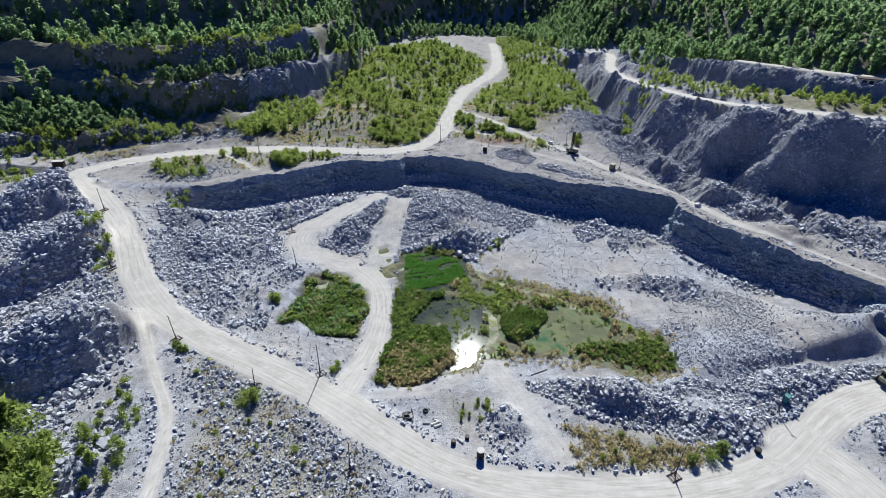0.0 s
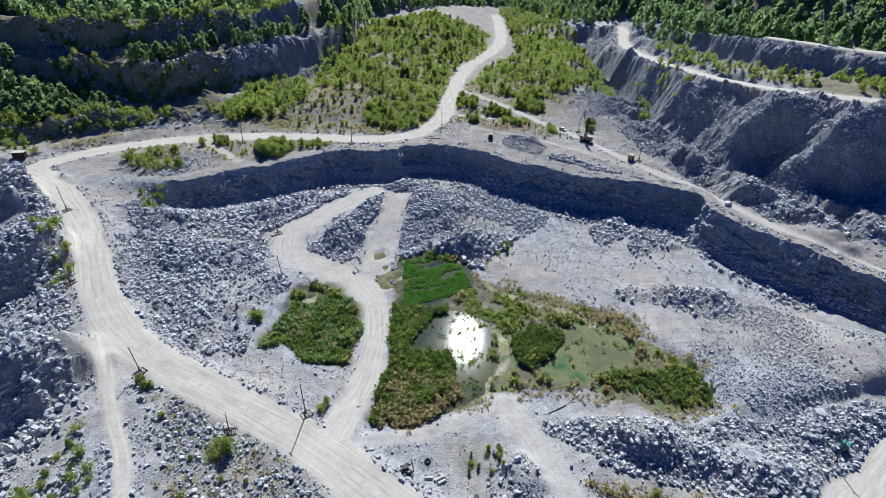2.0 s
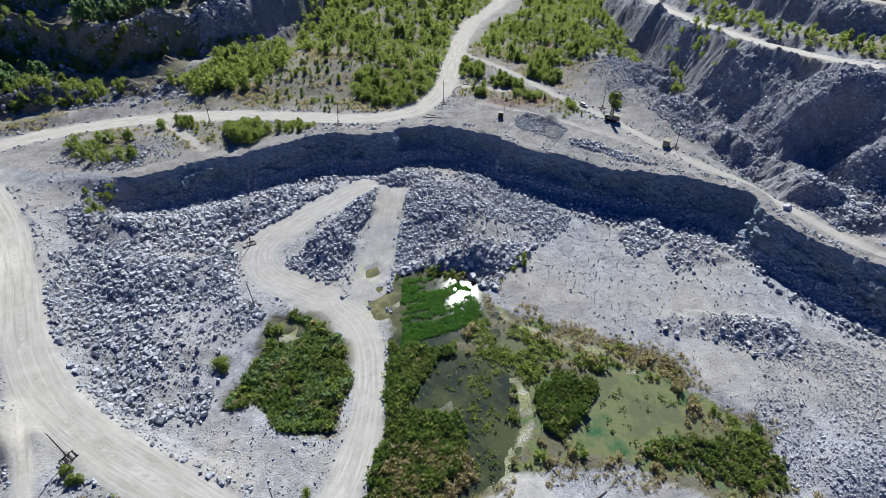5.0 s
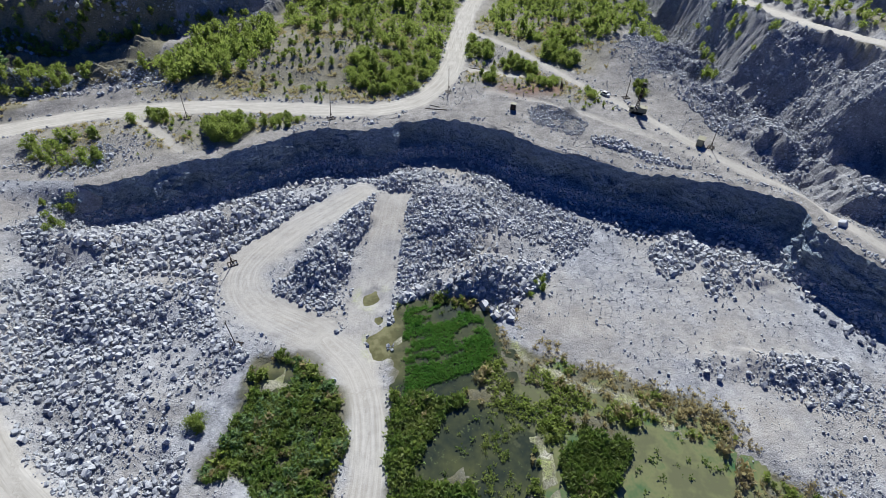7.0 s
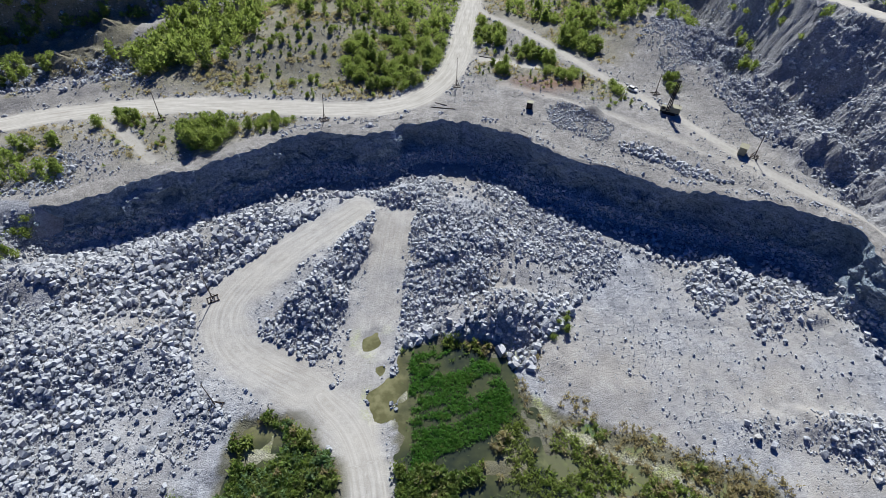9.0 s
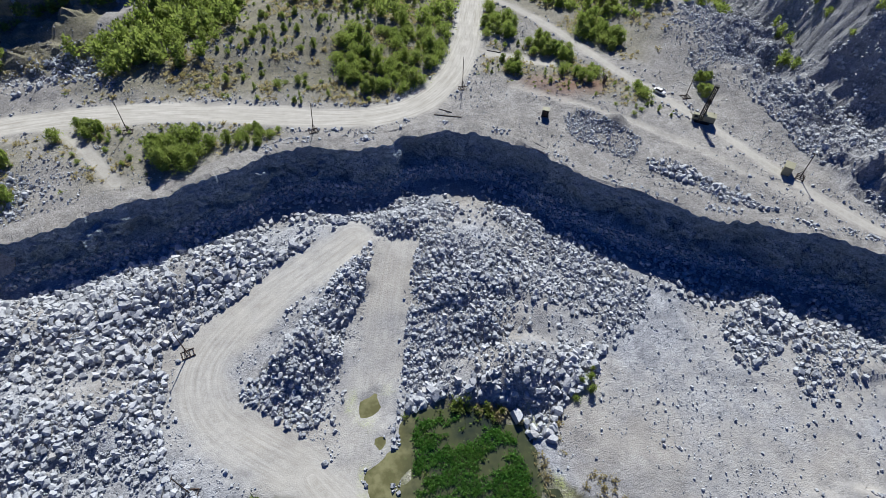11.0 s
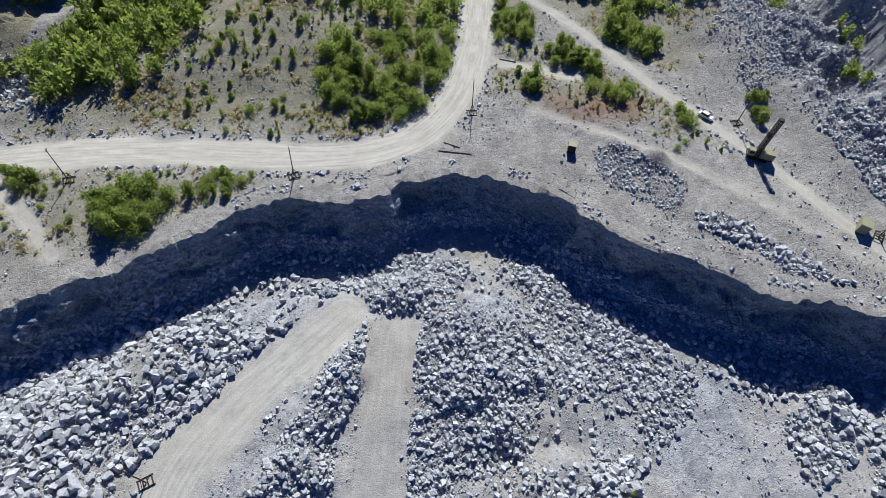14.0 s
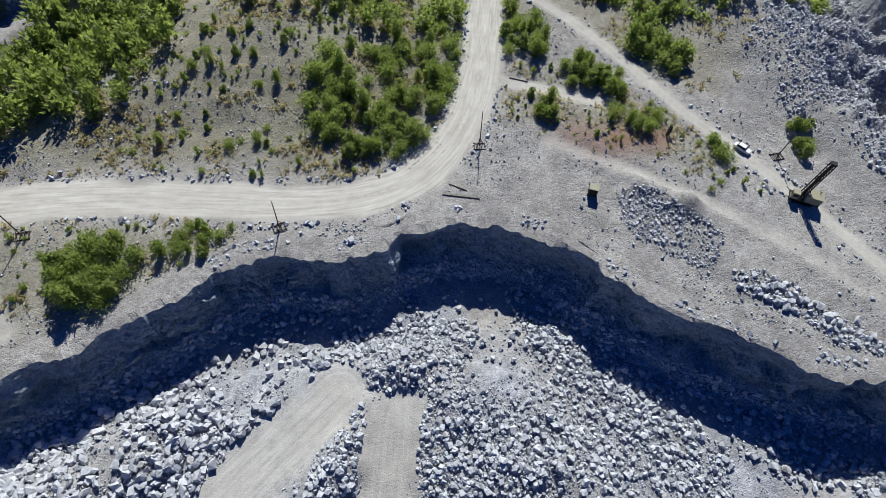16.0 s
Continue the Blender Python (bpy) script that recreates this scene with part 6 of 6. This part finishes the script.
def dump_truck(x, y, turn):
    top = empty("dump_truck", pose(x, y, ground_z(x, y), 0, 0, turn), "dusty khaki quarry dump truck beside a rock heap", "truck")
    part("chassis", box(fresh(), (0, 0, 1.1), (7.6, 1.6, 0.5), bevel=0.05), DARK_STEEL, top)
    bed = part("dump_bed", box(fresh(), (-1.3, 0, 2.5), (5.0, 3.2, 1.7), bevel=0.1, top=1.12), KHAKI, top)
    for k in range(4):
        part("bed_rib", box(fresh(), (-3.1 + 1.2 * k, -1.72, 2.5), (0.18, 0.16, 1.5)), KHAKI, bed)
    part("canopy", box(fresh(), (2.2, 0, 3.55), (2.6, 3.2, 0.16), bevel=0.04), KHAKI, bed)
    cab = part("cab", box(fresh(), (2.6, -0.4, 2.4), (1.8, 2.1, 1.9), bevel=0.1), KHAKI, top)
    part("windscreen", box(fresh(), (3.52, -0.4, 2.75), (0.05, 1.7, 0.8)), DARK_STEEL, cab, "dark windscreen")
    part("bonnet", box(fresh(), (3.9, 0.2, 1.7), (1.4, 2.2, 1.0), bevel=0.1), KHAKI, top)
    for a in (3.1, -1.9):
        for b in (-1.35, 1.35):
            w = part("wheel", rod(fresh(), (a, b - 0.35, 0.85), (a, b + 0.35, 0.85), 0.88, sides=22), RUBBER, top)
            part("rim", rod(fresh(), (a, b - 0.37, 0.85), (a, b + 0.37, 0.85), 0.42, sides=14), KHAKI, w)
    return top


dump_truck(117.5, 100.5, 200)


def scrap_frame(x, y, turn):
    top = empty("scrap_machine", pose(x, y, ground_z(x, y), 0, 0, turn), "dark rusty machine frame with a tow bar by the road", "machine")
    for s in (-0.9, 0.9):
        part("side_rail", box(fresh(), (0, s, 0.7), (2.6, 0.18, 0.2), bevel=0.02), IRON, top)
        part("post", box(fresh(), (1.1, s, 1.3), (0.16, 0.16, 1.4), bevel=0.02), IRON, top)
    for k in (-1.2, 0, 1.2):
        part("cross_bar", box(fresh(), (k, 0, 0.72), (0.16, 1.9, 0.16), bevel=0.02), IRON, top)
    part("top_bar", box(fresh(), (1.1, 0, 2.0), (0.18, 2.0, 0.18), bevel=0.02), IRON, top)
    part("engine", box(fresh(), (-0.4, 0.1, 1.1), (1.2, 1.1, 0.8), bevel=0.08), DARK_STEEL, top)
    part("tow_bar", rod(fresh(), (-1.2, 0, 0.6), (-3.6, 0.6, 0.35), 0.09), IRON, top)
    for s in (-1.05, 1.05):
        part("wheel", rod(fresh(), (0.3, s - 0.12, 0.42), (0.3, s + 0.12, 0.42), 0.42, sides=16), RUBBER, top)
    return top


scrap_frame(-7.5, 85.6, 15)


def lying_log(x0, y0, x1, y1, r, mat, label, name="log", lift=0.0):
    a, b = Vector((x0, y0, ground_z(x0, y0) + r * 0.8 + lift)), Vector((x1, y1, ground_z(x1, y1) + r * 0.8 + lift))
    ob = part(name, rod(fresh(), a, b, r, r * 0.92, 12), mat)
    return tagged(ob, label, name.replace("_", " "))


for x0, y0, x1, y1 in ((-3.9, 83.9, -2.3, 84.0), (-1.9, 83.3, -0.3, 84.4), (-1.2, 82.6, 0.3, 83.6), (4.1, 79.4, 5.3, 78.2), (-1.1, 85.0, 0.2, 84.2)):
    lying_log(x0, y0, x1, y1, 0.32, CONCRETE, "short pale concrete pipe lying by the road", "concrete_pipe")
for x0, y0, x1, y1 in ((-10.4, 242.6, -3.0, 241.5), (23.8, 101.1, 28.6, 104.3), (6.0, 277.2, 10.2, 275.8), (-9.0, 245.4, -5.5, 243.6), (-20, 101.4, -16.5, 102.6)):
    lying_log(x0, y0, x1, y1, 0.13, WOOD, "weathered fallen pole lying on the ground", "fallen_pole")


def tank(x, y, r, h):
    top = empty("water_tank", pose(x, y, ground_z(x, y) - 0.05), "dark upright steel tank with a pale lid", "tank")
    part("shell", rod(fresh(), (0, 0, 0), (0, 0, h), r, sides=24), DARK_STEEL, top)
    part("lid", rod(fresh(), (0, 0, h), (0, 0, h + 0.1), r * 1.06, sides=24), CONCRETE, top, "pale dusty lid")
    for k in (0.3, 0.7):
        part("hoop", rod(fresh(), (0, 0, h * k), (0, 0, h * k + 0.08), r * 1.03, sides=24), IRON, top)


tank(9.0, 74.6, 0.8, 2.1)
for x, y, r in ((3.2, 78.0, 0.55), (6.3, 79.8, 0.5), (70.6, 77.4, 0.7)):
    ob = part("steel_drum", rod(fresh(), (x, y, ground_z(x, y) - 0.05), (x, y, ground_z(x, y) + 1.0), r, sides=18), DARK_STEEL)
    tagged(ob, "dark rusty steel drum standing on gravel", "drum")


def tyre(x, y, r):
    bm = fresh()
    z = ground_z(x, y) + 0.15
    rings = [[bm.verts.new((x + (r + 0.22 * math.cos(b)) * math.cos(a), y + (r + 0.22 * math.cos(b)) * math.sin(a), z + 0.22 * math.sin(b)))
              for b in (k * math.pi / 4 for k in range(8))] for a in (j * math.pi / 10 for j in range(20))]
    for j in range(20):
        for k in range(8):
            bm.faces.new((rings[j][k], rings[(j + 1) % 20][k], rings[(j + 1) % 20][(k + 1) % 8], rings[j][(k + 1) % 8]))
    tagged(part("tyre", bm, RUBBER), "worn black truck tyre lying flat", "tyre")


tyre(-3.4, 88.0, 0.5)
post = empty("gate_post", pose(38.6, 258.6, ground_z(38.6, 258.6) - 0.1), "dark charred timber post pair beside the bench track", "post")
part("upright", box(fresh(), (0, 0, 1.5), (0.45, 0.4, 3.0), bevel=0.05, top=0.8), WOOD, post)
part("upright", box(fresh(), (0.55, 0.25, 1.2), (0.4, 0.4, 2.4), bevel=0.05, top=0.75), WOOD, post)
part("tie", box(fresh(), (0.25, 0.1, 1.6), (1.0, 0.14, 0.2)), IRON, post)


def far_shed(x, y, turn):
    top = empty("shed", pose(x, y, ground_z(x, y), 0, 0, turn), "low grey shed at the forest edge", "shed")
    part("wall", box(fresh(), (0, 0, 1.3), (9, 4.5, 2.6), bevel=0.03), CONCRETE, top)
    part("roof", box(fresh(), (0, 0, 2.75), (9.8, 5.4, 0.3), bevel=0.04), IRON, top, "dark sheet roof")
    for k in (-2.6, 0, 2.6):
        part("doorway", box(fresh(), (k, -2.27, 1.1), (1.7, 0.06, 2.0)), DARK_STEEL, top, "dark doorway")


far_shed(187, 236, -20)


def marker_stone(x, y, size, turn):
    co, fa = SHAPES[int(turn) % len(SHAPES)]
    ob = new("boulder", raw_mesh("boulder", co * size, fa))
    ob.data.materials.append(BLOCK)
    ob.matrix_world = pose(x, y, ground_z(x, y) + 0.3 * size, 10, 5, turn)
    tagged(ob, "large pale angular boulder resting on rubble", "boulder", "single boulders")


for k, (x, y, size) in enumerate(((-17.6, 212.4, 1.7), (-27.5, 231.6, 1.5), (8, 193, 2.0), (6, 164.5, 2.6), (12, 160, 2.0), (88, 228, 2.0), (98, 182, 2.4), (84, 100, 2.6), (116, 152, 2.2), (-69, 72, 2.6), (-19, 236.5, 1.1), (64, 81, 2.2))):
    marker_stone(x, y, size, 3 + 37 * k)
